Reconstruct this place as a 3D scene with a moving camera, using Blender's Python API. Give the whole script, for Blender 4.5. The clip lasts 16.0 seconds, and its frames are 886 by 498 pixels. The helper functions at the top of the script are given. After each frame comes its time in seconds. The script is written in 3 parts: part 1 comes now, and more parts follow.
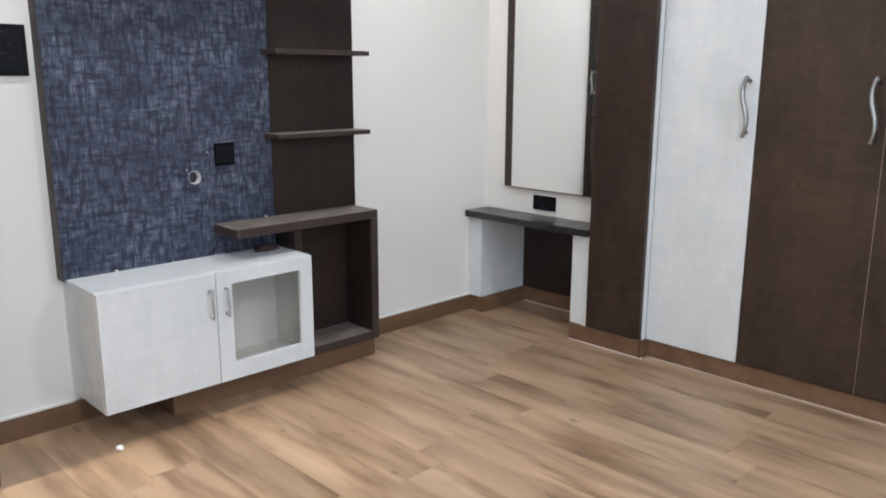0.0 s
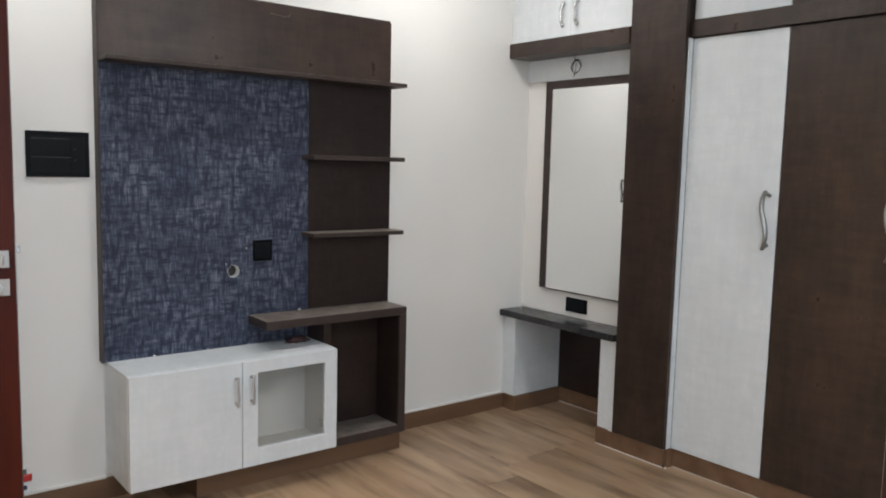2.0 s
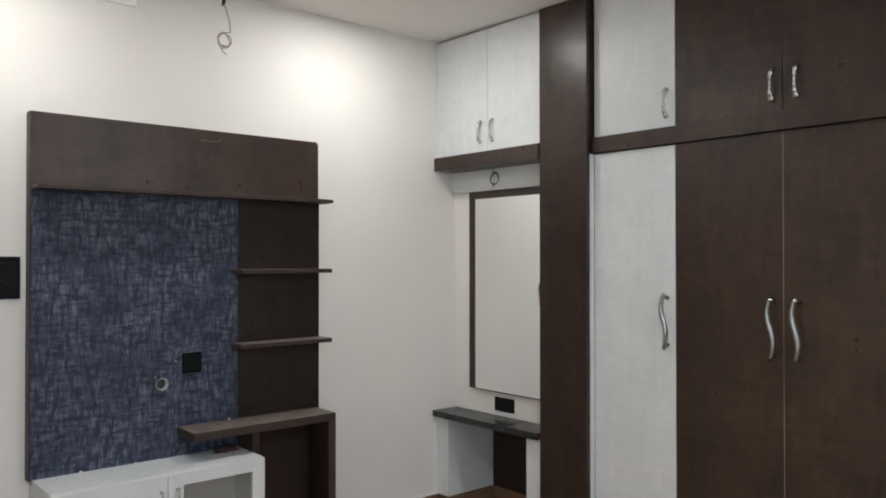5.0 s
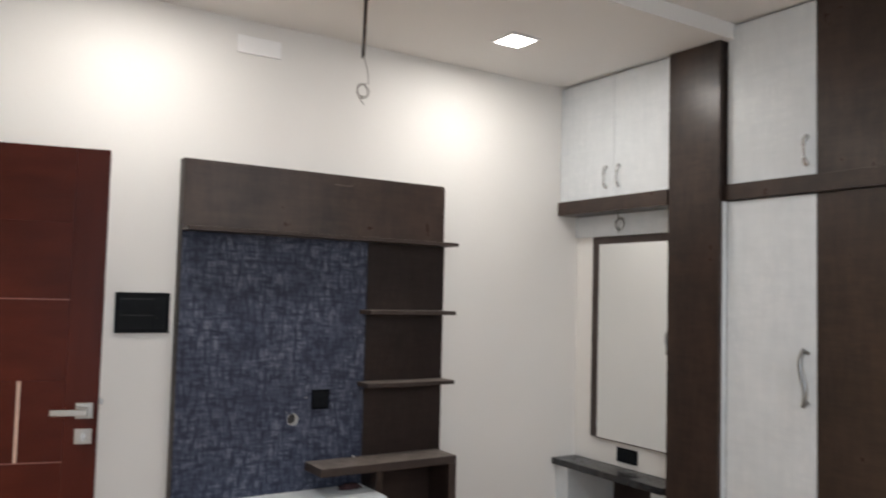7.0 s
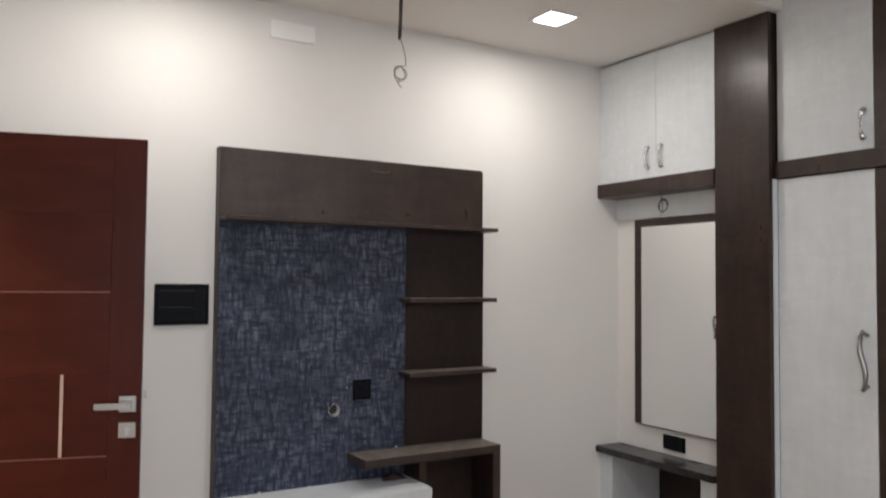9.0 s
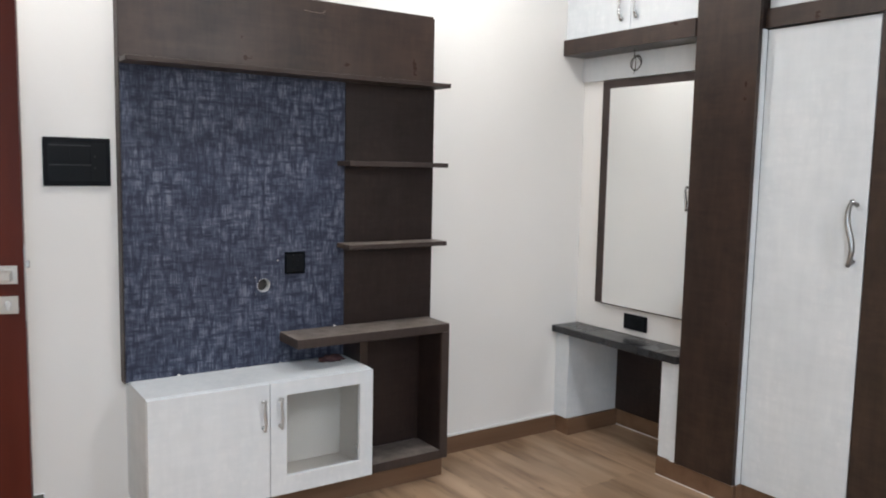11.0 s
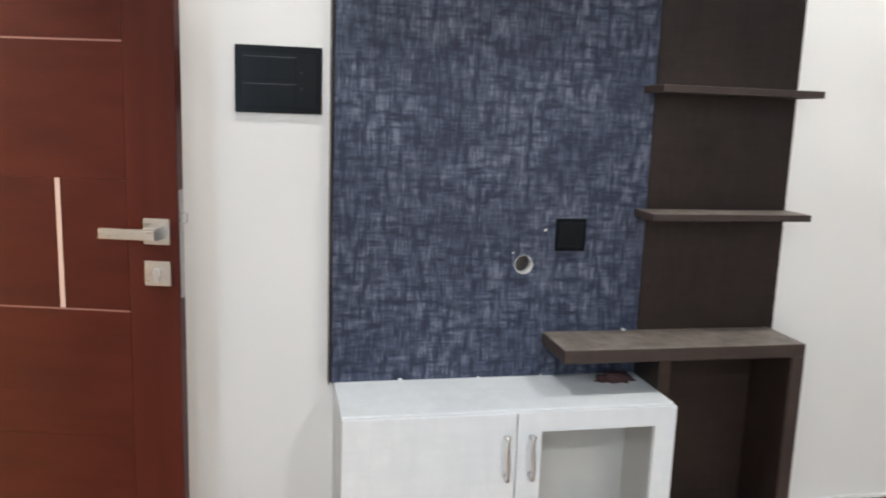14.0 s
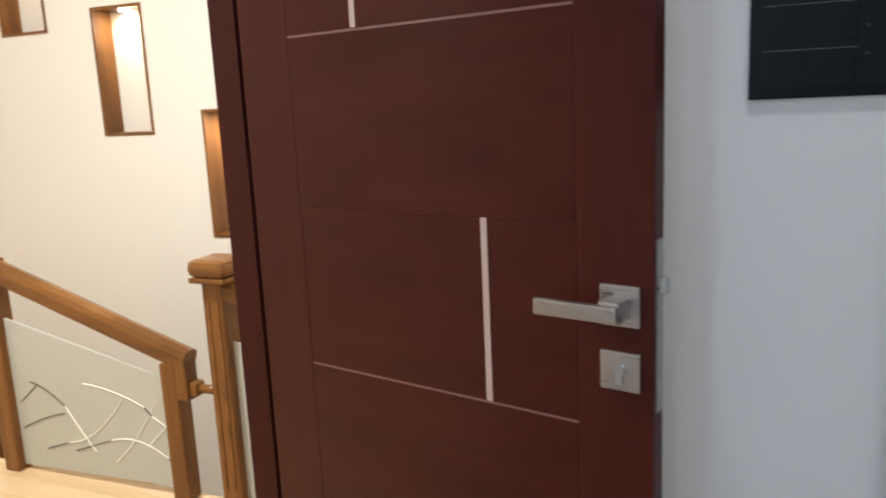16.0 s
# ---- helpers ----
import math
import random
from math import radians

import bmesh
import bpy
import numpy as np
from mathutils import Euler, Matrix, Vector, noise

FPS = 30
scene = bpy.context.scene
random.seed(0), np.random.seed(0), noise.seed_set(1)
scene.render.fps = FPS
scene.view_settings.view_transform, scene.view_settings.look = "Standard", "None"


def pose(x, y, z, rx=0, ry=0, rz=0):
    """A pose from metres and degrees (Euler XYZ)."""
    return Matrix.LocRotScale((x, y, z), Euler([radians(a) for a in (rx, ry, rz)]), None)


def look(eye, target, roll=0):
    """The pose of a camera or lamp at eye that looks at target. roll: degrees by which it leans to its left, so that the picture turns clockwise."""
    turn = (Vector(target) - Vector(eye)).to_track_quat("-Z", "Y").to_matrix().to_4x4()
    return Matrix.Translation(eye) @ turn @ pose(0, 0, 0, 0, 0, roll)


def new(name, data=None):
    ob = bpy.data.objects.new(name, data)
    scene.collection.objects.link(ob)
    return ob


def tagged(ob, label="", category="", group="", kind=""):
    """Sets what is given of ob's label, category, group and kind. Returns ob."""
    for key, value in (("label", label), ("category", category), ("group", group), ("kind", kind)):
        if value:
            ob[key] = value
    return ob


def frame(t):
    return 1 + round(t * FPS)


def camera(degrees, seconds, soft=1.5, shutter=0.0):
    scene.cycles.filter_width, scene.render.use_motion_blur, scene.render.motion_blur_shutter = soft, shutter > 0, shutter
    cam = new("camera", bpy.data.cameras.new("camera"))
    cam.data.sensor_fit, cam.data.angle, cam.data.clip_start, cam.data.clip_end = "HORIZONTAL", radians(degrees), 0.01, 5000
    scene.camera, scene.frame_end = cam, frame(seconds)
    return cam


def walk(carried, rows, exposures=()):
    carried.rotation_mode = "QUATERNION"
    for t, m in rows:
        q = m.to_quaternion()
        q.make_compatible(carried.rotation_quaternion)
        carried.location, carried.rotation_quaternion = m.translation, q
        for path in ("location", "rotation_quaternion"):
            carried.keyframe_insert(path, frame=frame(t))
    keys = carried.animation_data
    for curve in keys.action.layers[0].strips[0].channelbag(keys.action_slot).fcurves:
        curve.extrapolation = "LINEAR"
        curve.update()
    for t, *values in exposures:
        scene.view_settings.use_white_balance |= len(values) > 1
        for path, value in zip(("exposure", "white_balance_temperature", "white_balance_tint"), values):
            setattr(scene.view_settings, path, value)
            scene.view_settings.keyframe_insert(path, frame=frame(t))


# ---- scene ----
cam = camera(58.9, 16.0, soft=1.9, shutter=0.35)
# seconds, stops, kelvin, tint
EXPOSURES = [(0.0, 0.64, 5820, 8), (0.5, 0.59, 5870, 8), (1.5, 0.29, 6000, 8), (2.5, 0.21, 6050, 8), (3.5, 0.14, 6150, 8), (4.5, -0.01, 6150, 8), (6.8, 0.04, 6250, 11), (7.5, -0.15, 6320, 11), (8.5, -0.31, 6380, 11), (9.5, 0.12, 6180, 13), (12.0, 0.56, 5920, 8), (13.0, 0.69, 5870, 8), (14.5, 0.80, 6040, 8), (15.0, 0.48, 5980, 8), (15.5, 0.06, 5680, 8), (16.0, -0.10, 5450, 8)]
PATH = [
    (0, (-3.179, -3.042, 1.331), (-1.813, -1.646, 0.898), 0.2),
    (0.5, (-3.168, -3.01, 1.344), (-1.795, -1.602, 0.983), 0.2),
    (1, (-3.146, -3.061, 1.368), (-1.815, -1.595, 1.086), 0.3),
    (1.5, (-3.098, -3.184, 1.391), (-1.855, -1.636, 1.152), 1.5),
    (2, (-3.074, -3.298, 1.402), (-1.838, -1.739, 1.191), 1.4),
    (2.5, (-3.087, -3.351, 1.423), (-1.851, -1.785, 1.282), 0.1),
    (3, (-3.13, -3.382, 1.439), (-1.883, -1.822, 1.335), -0.2),
    (3.5, (-3.084, -3.45, 1.452), (-1.829, -1.894, 1.394), -0.4),
    (4, (-3.071, -3.516, 1.461), (-1.799, -1.972, 1.434), -0.3),
    (4.5, (-3.052, -3.574, 1.481), (-1.76, -2.047, 1.486), -0.1),
    (4.7, (-3.033, -3.578, 1.484), (-1.724, -2.066, 1.505), -0.0),
    (6.8, (-3.124, -3.54, 1.536), (-1.954, -1.92, 1.618), 1.4),
    (7, (-3.115, -3.547, 1.525), (-2.032, -1.87, 1.639), 1.5),
    (7.5, (-3.164, -3.517, 1.55), (-2.185, -1.783, 1.735), 0.5),
    (8, (-3.173, -3.505, 1.552), (-2.212, -1.767, 1.786), -0.3),
    (8.5, (-3.151, -3.49, 1.535), (-2.188, -1.754, 1.779), -0.2),
    (9, (-3.129, -3.44, 1.515), (-2.1, -1.727, 1.599), 0.5),
    (9.5, (-3.17, -3.321, 1.493), (-2.064, -1.655, 1.476), 0.4),
    (9.7, (-3.179, -3.28, 1.473), (-2.049, -1.632, 1.413), 0.3),
    (11.8, (-2.656, -2.953, 1.351), (-1.61, -1.269, 1.088), 0.3),
    (12, (-2.642, -2.891, 1.329), (-1.669, -1.166, 1.054), -0.2),
    (12.5, (-2.54, -2.748, 1.328), (-1.805, -0.912, 1.03), -0.8),
    (13, (-2.373, -2.594, 1.349), (-1.832, -0.694, 1.037), 0.4),
    (13.5, (-2.343, -2.376, 1.324), (-1.841, -0.466, 1.012), 1.6),
    (14, (-2.355, -2.169, 1.335), (-1.948, -0.24, 0.997), 2.0),
    (14.5, (-2.329, -1.988, 1.34), (-2.229, -0.026, 0.965), 0.5),
    (15, (-2.287, -1.803, 1.336), (-2.563, 0.143, 0.968), -1.3),
    (15.5, (-2.375, -1.59, 1.348), (-2.898, 0.301, 0.959), -2.3),
    (16, (-2.45, -1.415, 1.348), (-3.192, 0.404, 0.973), -2.7),
]
walk(cam, [(t, look(eye, target, roll)) for t, eye, target, roll in PATH], EXPOSURES)

# ---- light ----
world = bpy.data.worlds.new("world")
scene.world = world
world.use_nodes = True
wn = world.node_tree
sky = wn.nodes.new("ShaderNodeTexSky")
sky.sky_type = "NISHITA"
sky.sun_disc = False
sky.sun_elevation, sky.sun_rotation = radians(38), radians(60)
wn.links.new(sky.outputs[0], wn.nodes["Background"].inputs[0])
wn.nodes["Background"].inputs[1].default_value = 0.1

CEIL, TRAY = 2.782, 2.858          # lower border and raised tray of the ceiling
# the last two are unseen, added at the rear as a stronger fill
LAMPS = [(-0.784, -0.545), (-2.437, -0.565), (-0.784, -3.75), (-2.437, -3.75)]
LAMP_W, REAR_FILL_W, REAR_COOL_W = 8.7, 22.0, 16.0
WARM, WHITE, REAR_COOL = (1.0, 0.93, 0.84), (0.97, 0.975, 0.97), (0.70, 0.86, 1.0)


def area_lamp(name, m, w, h, watts, colour, spread=180):
    data = bpy.data.lights.new(name, "AREA")
    data.shape, data.size, data.size_y, data.energy, data.color = "RECTANGLE", w, h, watts, colour
    data.spread = radians(spread)
    ob = new(name, data)
    ob.matrix_world = m
    return ob


for n, (lx, ly) in enumerate(LAMPS):
    area_lamp("downlight_glow", pose(lx, ly, CEIL - 0.016), 0.15, 0.15, LAMP_W if n < 2 else REAR_FILL_W, WARM if n < 2 else WHITE)
# cool light from behind, through an unseen window added in the rear wall
area_lamp("window_daylight", pose(-3.2, -4.56, 1.45, 90, 0, 0), 0.28, 1.6, REAR_COOL_W, REAR_COOL)
# unseen lamp added under the ceiling to brighten the stair hall landing
area_lamp("hall_glow", pose(-4.6, -0.35, 2.98), 0.4, 0.4, 108.0, (1.0, 0.88, 0.72))


# ---- materials ----
def material(name, colour, rough=0.5, metal=0.0, spec=0.5):
    m = bpy.data.materials.new(name)
    m.use_nodes = True
    b = m.node_tree.nodes["Principled BSDF"]
    b.inputs["Base Color"].default_value = (*colour, 1)
    b.inputs["Roughness"].default_value = rough
    b.inputs["Metallic"].default_value = metal
    b.inputs["Specular IOR Level"].default_value = spec
    return m


class Nodes:
    """Short hand for a node tree on the object's own coordinates, in metres."""

    def __init__(self, m, world_space=False):
        self.t = m.node_tree
        self.b = self.t.nodes["Principled BSDF"]
        if world_space:
            self.co = self.t.nodes.new("ShaderNodeNewGeometry").outputs["Position"]
        else:
            self.co = self.t.nodes.new("ShaderNodeTexCoord").outputs["Object"]

    def scaled(self, x, y, z, shift=None):
        n = self.t.nodes.new("ShaderNodeMapping")
        n.inputs["Scale"].default_value = (x, y, z)
        self.t.links.new(self.co, n.inputs[0])
        if shift is not None:
            self.t.links.new(shift, n.inputs["Location"])
        return n.outputs[0]

    def noise(self, vec, scale=1.0, detail=2.0, rough=0.5, warp=0.0):
        n = self.t.nodes.new("ShaderNodeTexNoise")
        n.inputs["Scale"].default_value, n.inputs["Detail"].default_value = scale, detail
        n.inputs["Roughness"].default_value, n.inputs["Distortion"].default_value = rough, warp
        self.t.links.new(vec, n.inputs["Vector"])
        return n.outputs["Fac"]

    def ramp(self, fac, *stops):
        n = self.t.nodes.new("ShaderNodeValToRGB")
        e = n.color_ramp.elements
        while len(e) < len(stops):
            e.new(0.5)
        for el, (p, c) in zip(e, stops):
            el.position, el.color = p, (*c, 1) if isinstance(c, tuple) else (c, c, c, 1)
        self.t.links.new(fac, n.inputs[0])
        return n.outputs[0]

    def mix(self, fac, a, b, kind="MIX"):
        n = self.t.nodes.new("ShaderNodeMix")
        n.data_type, n.blend_type = "RGBA", kind
        for k, v in ((0, fac), (6, a), (7, b)):
            sock = n.inputs[k]
            if isinstance(v, (int, float)):
                sock.default_value = v if k == 0 else (v, v, v, 1)
            elif isinstance(v, tuple):
                sock.default_value = (*v, 1)
            else:
                self.t.links.new(v, sock)
        return n.outputs[2]

    def maths(self, kind, a, b):
        n = self.t.nodes.new("ShaderNodeMath")
        n.operation = kind
        for sock, v in zip(n.inputs, (a, b)):
            if isinstance(v, (int, float)):
                sock.default_value = v
            else:
                self.t.links.new(v, sock)
        return n.outputs[0]

    def colour(self, c):
        self.t.links.new(c, self.b.inputs["Base Color"])

    def rough(self, r):
        self.t.links.new(r, self.b.inputs["Roughness"])

    def bump(self, h, strength=0.2, far=0.002):
        n = self.t.nodes.new("ShaderNodeBump")
        n.inputs["Strength"].default_value, n.inputs["Distance"].default_value = strength, far
        self.t.links.new(h, n.inputs["Height"])
        self.t.links.new(n.outputs[0], self.b.inputs["Normal"])

    def random(self):
        return self.t.nodes.new("ShaderNodeObjectInfo").outputs["Random"]


def paint(name, colour, dirt=0.05):
    m = material(name, colour, 0.62, 0, 0.3)
    n = Nodes(m, True)
    big = n.noise(n.scaled(1, 1, 0.7), 1.3, 3)
    fine = n.noise(n.scaled(1, 1, 1), 160, 2)
    low = tuple(c * (1 - dirt) for c in colour)
    n.colour(n.ramp(big, (0.3, low), (0.7, colour)))
    n.bump(fine, 0.12, 0.0012)
    return m


def laminate(name, dark, light, rough, amount=1.0, weave=1.0, spec=0.25, blotch=0.62, dabs=0.0, mark=None, relief=0.05):
    """Printed cross-hatch laminate: long and short threads in both directions over cloudy patches."""
    m = material(name, dark, rough, 0, spec)
    n = Nodes(m, True)
    up = n.noise(n.scaled(90, 90, 9), weave, 3, 0.6)
    along = n.noise(n.scaled(9, 9, 110), weave, 3, 0.6)
    cloud = n.noise(n.scaled(5, 5, 4), 1, 3, 0.55)
    threads = n.mix(0.5, up, along)
    brush = n.mix(0.5, n.noise(n.scaled(26, 26, 5), 1, 3, 0.5), n.noise(n.scaled(6, 6, 26), 1, 3, 0.5))
    both = n.mix(blotch, threads, n.mix(0.55, cloud, brush))
    lo, hi = 0.5 - 0.15 / amount, 0.5 + 0.15 / amount
    tint = n.ramp(both, (max(lo, 0.02), dark), (min(hi, 0.98), light))
    # short pale dabs of the print, in loose patches
    dab = n.mix(1.0, n.ramp(n.noise(n.scaled(16, 16, 52), 1, 3), (0.36, 0.0), (0.68, 1.0)), n.ramp(n.noise(n.scaled(52, 52, 16), 1, 3), (0.36, 0.0), (0.68, 1.0)), "MULTIPLY")
    patch = n.ramp(n.noise(n.scaled(3, 3, 2.2), 1, 2), (0.36, 0.1), (0.62, 1.0))
    tint = n.mix(n.maths("MULTIPLY", n.mix(1.0, dab, patch, "MULTIPLY"), dabs), tint, mark or light)
    n.colour(tint)
    ripple = n.noise(n.scaled(14, 14, 34), 1, 3, 0.6)
    n.rough(n.ramp(both, (0.35, rough + 0.08), (0.65, rough - 0.05)))
    n.bump(n.mix(0.5, threads, ripple), relief, 0.002)
    return m


def wood(name, dark, mid, light, axis, rough, scale=1.0, island=True, grain=0.12, spec=0.35):
    """Grain drawn out along one axis (0 x, 1 y, 2 z), shifted for each object."""
    m = material(name, mid, rough, 0, spec)
    n = Nodes(m, True)
    s = [14.0 * scale] * 3
    s[axis] = 1.1 * scale
    f = [150.0 * scale] * 3
    f[axis] = 2.5 * scale
    shift = None
    if island:
        r = n.random()
        c = n.t.nodes.new("ShaderNodeCombineXYZ")
        for k in range(3):
            n.t.links.new(n.maths("MULTIPLY", r, 37.0 + 11 * k), c.inputs[k])
        shift = c.outputs[0]
    g = n.noise(n.scaled(*s, shift), 1, 3, 0.5, 0.12)
    fine = n.noise(n.scaled(*f, shift), 1, 3, 0.6)
    both = n.mix(grain, g, fine)
    n.colour(n.ramp(both, (0.25, dark), (0.5, mid), (0.75, light)))
    n.rough(n.ramp(g, (0.3, rough - 0.01), (0.7, rough + 0.05)))
    if grain > 0.05:
        n.bump(fine, 0.04, 0.0004)
    return m


WALL = paint("wall_paint", (0.80, 0.785, 0.76))
CEILING_PAINT = paint("ceiling_paint", (0.80, 0.79, 0.775), 0.03)
HALL_PAINT = paint("hall_paint", (0.81, 0.765, 0.69), 0.03)
BROWN = laminate("brown_laminate", (0.0180, 0.0114, 0.0092), (0.0490, 0.0303, 0.0232), 0.31, 1.3, 1.0, 0.45, 0.78, 0.3, (0.085, 0.049, 0.031), 0.2)
BROWN_EDGE = laminate("brown_edge", (0.032, 0.0235, 0.021), (0.062, 0.046, 0.0405), 0.45, 0.8)
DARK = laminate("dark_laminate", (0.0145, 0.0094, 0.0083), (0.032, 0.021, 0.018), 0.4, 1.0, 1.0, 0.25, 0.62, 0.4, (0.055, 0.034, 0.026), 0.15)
PALE = laminate("white_laminate", (0.610, 0.646, 0.674), (0.71, 0.74, 0.765), 0.36, 1.0, 1.0, 0.35, 0.9, 0.5, (0.80, 0.82, 0.835), 0.16)
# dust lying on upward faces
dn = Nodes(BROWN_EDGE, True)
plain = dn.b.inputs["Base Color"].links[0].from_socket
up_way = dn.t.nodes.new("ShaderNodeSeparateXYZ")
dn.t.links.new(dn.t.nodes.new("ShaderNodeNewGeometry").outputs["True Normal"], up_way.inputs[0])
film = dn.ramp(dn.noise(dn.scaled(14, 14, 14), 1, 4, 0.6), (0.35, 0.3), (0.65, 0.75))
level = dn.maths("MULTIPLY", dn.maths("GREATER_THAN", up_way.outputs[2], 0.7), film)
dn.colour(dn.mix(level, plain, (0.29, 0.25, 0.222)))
SEAM = material("seam_line", (0.30, 0.235, 0.20), 0.6)
GRANITE = material("black_granite", (0.02, 0.02, 0.022), 0.18)
gn = Nodes(GRANITE, True)
gn.colour(gn.ramp(gn.noise(gn.scaled(1, 1, 1), 420, 2), (0.5, (0.012, 0.012, 0.014)), (0.72, (0.07, 0.07, 0.075))))
gn.rough(gn.ramp(gn.noise(gn.scaled(1, 1, 1), 6, 3), (0.3, 0.16), (0.7, 0.32)))

# brushed blue-grey strokes on navy, upright and level
NAVY = material("navy_brushed_laminate", (0.02, 0.024, 0.045), 0.5, 0, 0.2)
nn = Nodes(NAVY, True)
col_strokes = nn.noise(nn.scaled(50, 1, 13), 1, 2, 0.5)
row_strokes = nn.noise(nn.scaled(14, 1, 50), 1, 2, 0.5)
cloth = nn.noise(nn.scaled(4.5, 1, 4.5), 1, 2, 0.5)
hair = nn.noise(nn.scaled(190, 1, 16), 1, 2, 0.6)
hair2 = nn.noise(nn.scaled(16, 1, 190), 1, 2, 0.6)
up_mask = nn.ramp(col_strokes, (0.35, 0.0), (0.58, 1.0))
row_mask = nn.ramp(row_strokes, (0.34, 0.0), (0.57, 1.0))
block = nn.mix(1.0, nn.mix(1.0, up_mask, row_mask, "MULTIPLY"), nn.ramp(cloth, (0.34, 0.35), (0.56, 1.0)), "MULTIPLY")
combed = nn.ramp(nn.mix(0.3, hair, hair2), (0.40, 0.35), (0.60, 1.0))
threads = nn.mix(1.0, nn.ramp(hair, (0.54, 0.0), (0.68, 0.3)), nn.ramp(hair2, (0.56, 0.0), (0.70, 0.2)), "LIGHTEN")
worn = nn.mix(1.0, nn.mix(1.0, block, combed, "MULTIPLY"), threads, "ADD")
nn.colour(nn.ramp(worn, (0.0, (0.024, 0.030, 0.054)), (0.4, (0.069, 0.080, 0.119)), (0.95, (0.148, 0.164, 0.213))))
nn.bump(worn, 0.15, 0.0008)

MAHOGANY_UP = wood("mahogany_upright", (0.040, 0.0074, 0.0046), (0.053, 0.0095, 0.0056), (0.068, 0.0128, 0.0074), 2, 0.34, 1.2, True, 0.16, 0.17)
MAHOGANY = wood("mahogany_level", (0.040, 0.0074, 0.0046), (0.053, 0.0095, 0.0056), (0.068, 0.0128, 0.0074), 0, 0.34, 1.2, True, 0.16, 0.17)
INLAY = material("pale_inlay", (0.50, 0.37, 0.32), 0.4)
GROOVE = material("groove", (0.25, 0.125, 0.105), 0.5)
TEAK = wood("teak", (0.085, 0.034, 0.007), (0.165, 0.069, 0.0145), (0.26, 0.117, 0.029), 2, 0.3)
TEAK_X = wood("teak_level", (0.085, 0.034, 0.007), (0.165, 0.069, 0.0145), (0.26, 0.117, 0.029), 0, 0.3)
SKIRT = wood("skirting_tile", (0.110, 0.062, 0.036), (0.158, 0.092, 0.054), (0.210, 0.128, 0.080), 0, 0.35, 0.7, False)
GROUT = paint("white_cement", (0.72, 0.71, 0.69))
PLANK = wood("floor_plank", (0.250, 0.162, 0.104), (0.390, 0.268, 0.171), (0.455, 0.329, 0.222), 1, 0.33, 0.62)
# each plank a little lighter or darker, with smoky patches and small knots
pn = Nodes(PLANK, True)
base_link = pn.b.inputs["Base Color"].links[0].from_socket
own = pn.t.nodes.new("ShaderNodeCombineXYZ")
for k, by in enumerate((19.0, 53.0)):
    pn.t.links.new(pn.maths("MULTIPLY", pn.random(), by), own.inputs[k])
own = own.outputs[0]
tone = pn.ramp(pn.random(), (0.0, 0.94), (1.0, 1.04))
smoke = pn.ramp(pn.noise(pn.scaled(9.0, 1.5, 1, own), 1, 4, 0.55), (0.33, (0.50, 0.45, 0.41)), (0.53, (1.0, 1.0, 1.0)))
cloudy = pn.ramp(pn.noise(pn.scaled(4.0, 0.9, 1), 1, 2, 0.5), (0.34, 0.78), (0.62, 1.08))
knots = pn.ramp(pn.noise(pn.scaled(15, 6, 1, own), 1, 2, 0.5), (0.23, 0.5), (0.33, 1.0))
marked = pn.mix(1.0, pn.mix(1.0, base_link, tone, "MULTIPLY"), smoke, "MULTIPLY")
pn.colour(pn.mix(1.0, pn.mix(1.0, marked, cloudy, "MULTIPLY"), knots, "MULTIPLY"))
JOINT = material("plank_joint", (0.26, 0.17, 0.107), 0.7)
HALL_TILE = wood("hall_tile", (0.55, 0.38, 0.19), (0.64, 0.46, 0.25), (0.70, 0.52, 0.31), 0, 0.25, 0.5)
CHROME = material("chrome", (0.60, 0.61, 0.62), 0.24, 1.0)
# chrome with the dim surroundings it would reflect put into its colour
DARKENED_CHROME = material("darkened_chrome", (0.30, 0.30, 0.30), 0.28, 1.0)
SATIN = material("satin_chrome", (0.52, 0.53, 0.55), 0.34, 0.8)
# white laminate again for the cabinet's inside, with shade put into its colour
INNER_SHADED = laminate("shaded_white_laminate", (0.46, 0.425, 0.385), (0.54, 0.50, 0.455), 0.5, 0.8)
WHITE_COVER = material("bright_white_plastic", (0.9, 0.9, 0.9), 0.4)
OLD_CEMENT = paint("dull_cement", (0.52, 0.48, 0.43))
STEEL = material("brushed_steel", (0.47, 0.45, 0.425), 0.34, 1.0)
sn = Nodes(STEEL, True)
sn.rough(sn.ramp(sn.noise(sn.scaled(30, 30, 400), 1, 2), (0.3, 0.26), (0.7, 0.44)))
BLACK = material("black_glass_plastic", (0.006, 0.007, 0.009), 0.25, 0, 0.1)
BLACK_KEY = material("black_key", (0.006, 0.007, 0.009), 0.3, 0, 0.1)
GREY_LINE = material("grey_key_edge", (0.09, 0.095, 0.1), 0.4)
PLASTIC = material("white_plastic", (0.78, 0.78, 0.78), 0.35)
MIRROR = material("mirror_glass", (0.94, 0.95, 0.94), 0.02, 1.0)
GLASS = material("clear_glass", (0.95, 0.97, 0.97), 0.03)
GLASS.node_tree.nodes["Principled BSDF"].inputs["Transmission Weight"].default_value = 1.0
GLASS.node_tree.nodes["Principled BSDF"].inputs["IOR"].default_value = 1.45
FROST = material("frosted_glass", (0.58, 0.59, 0.53), 0.45)
FROST.node_tree.nodes["Principled BSDF"].inputs["Transmission Weight"].default_value = 0.25
ETCH_PALE = material("etched_pale_line", (0.78, 0.76, 0.68), 0.5)
ETCH_DARK = material("etched_dark_line", (0.07, 0.06, 0.05), 0.5)
WIRE_DARK = material("dark_wire", (0.03, 0.025, 0.022), 0.5)
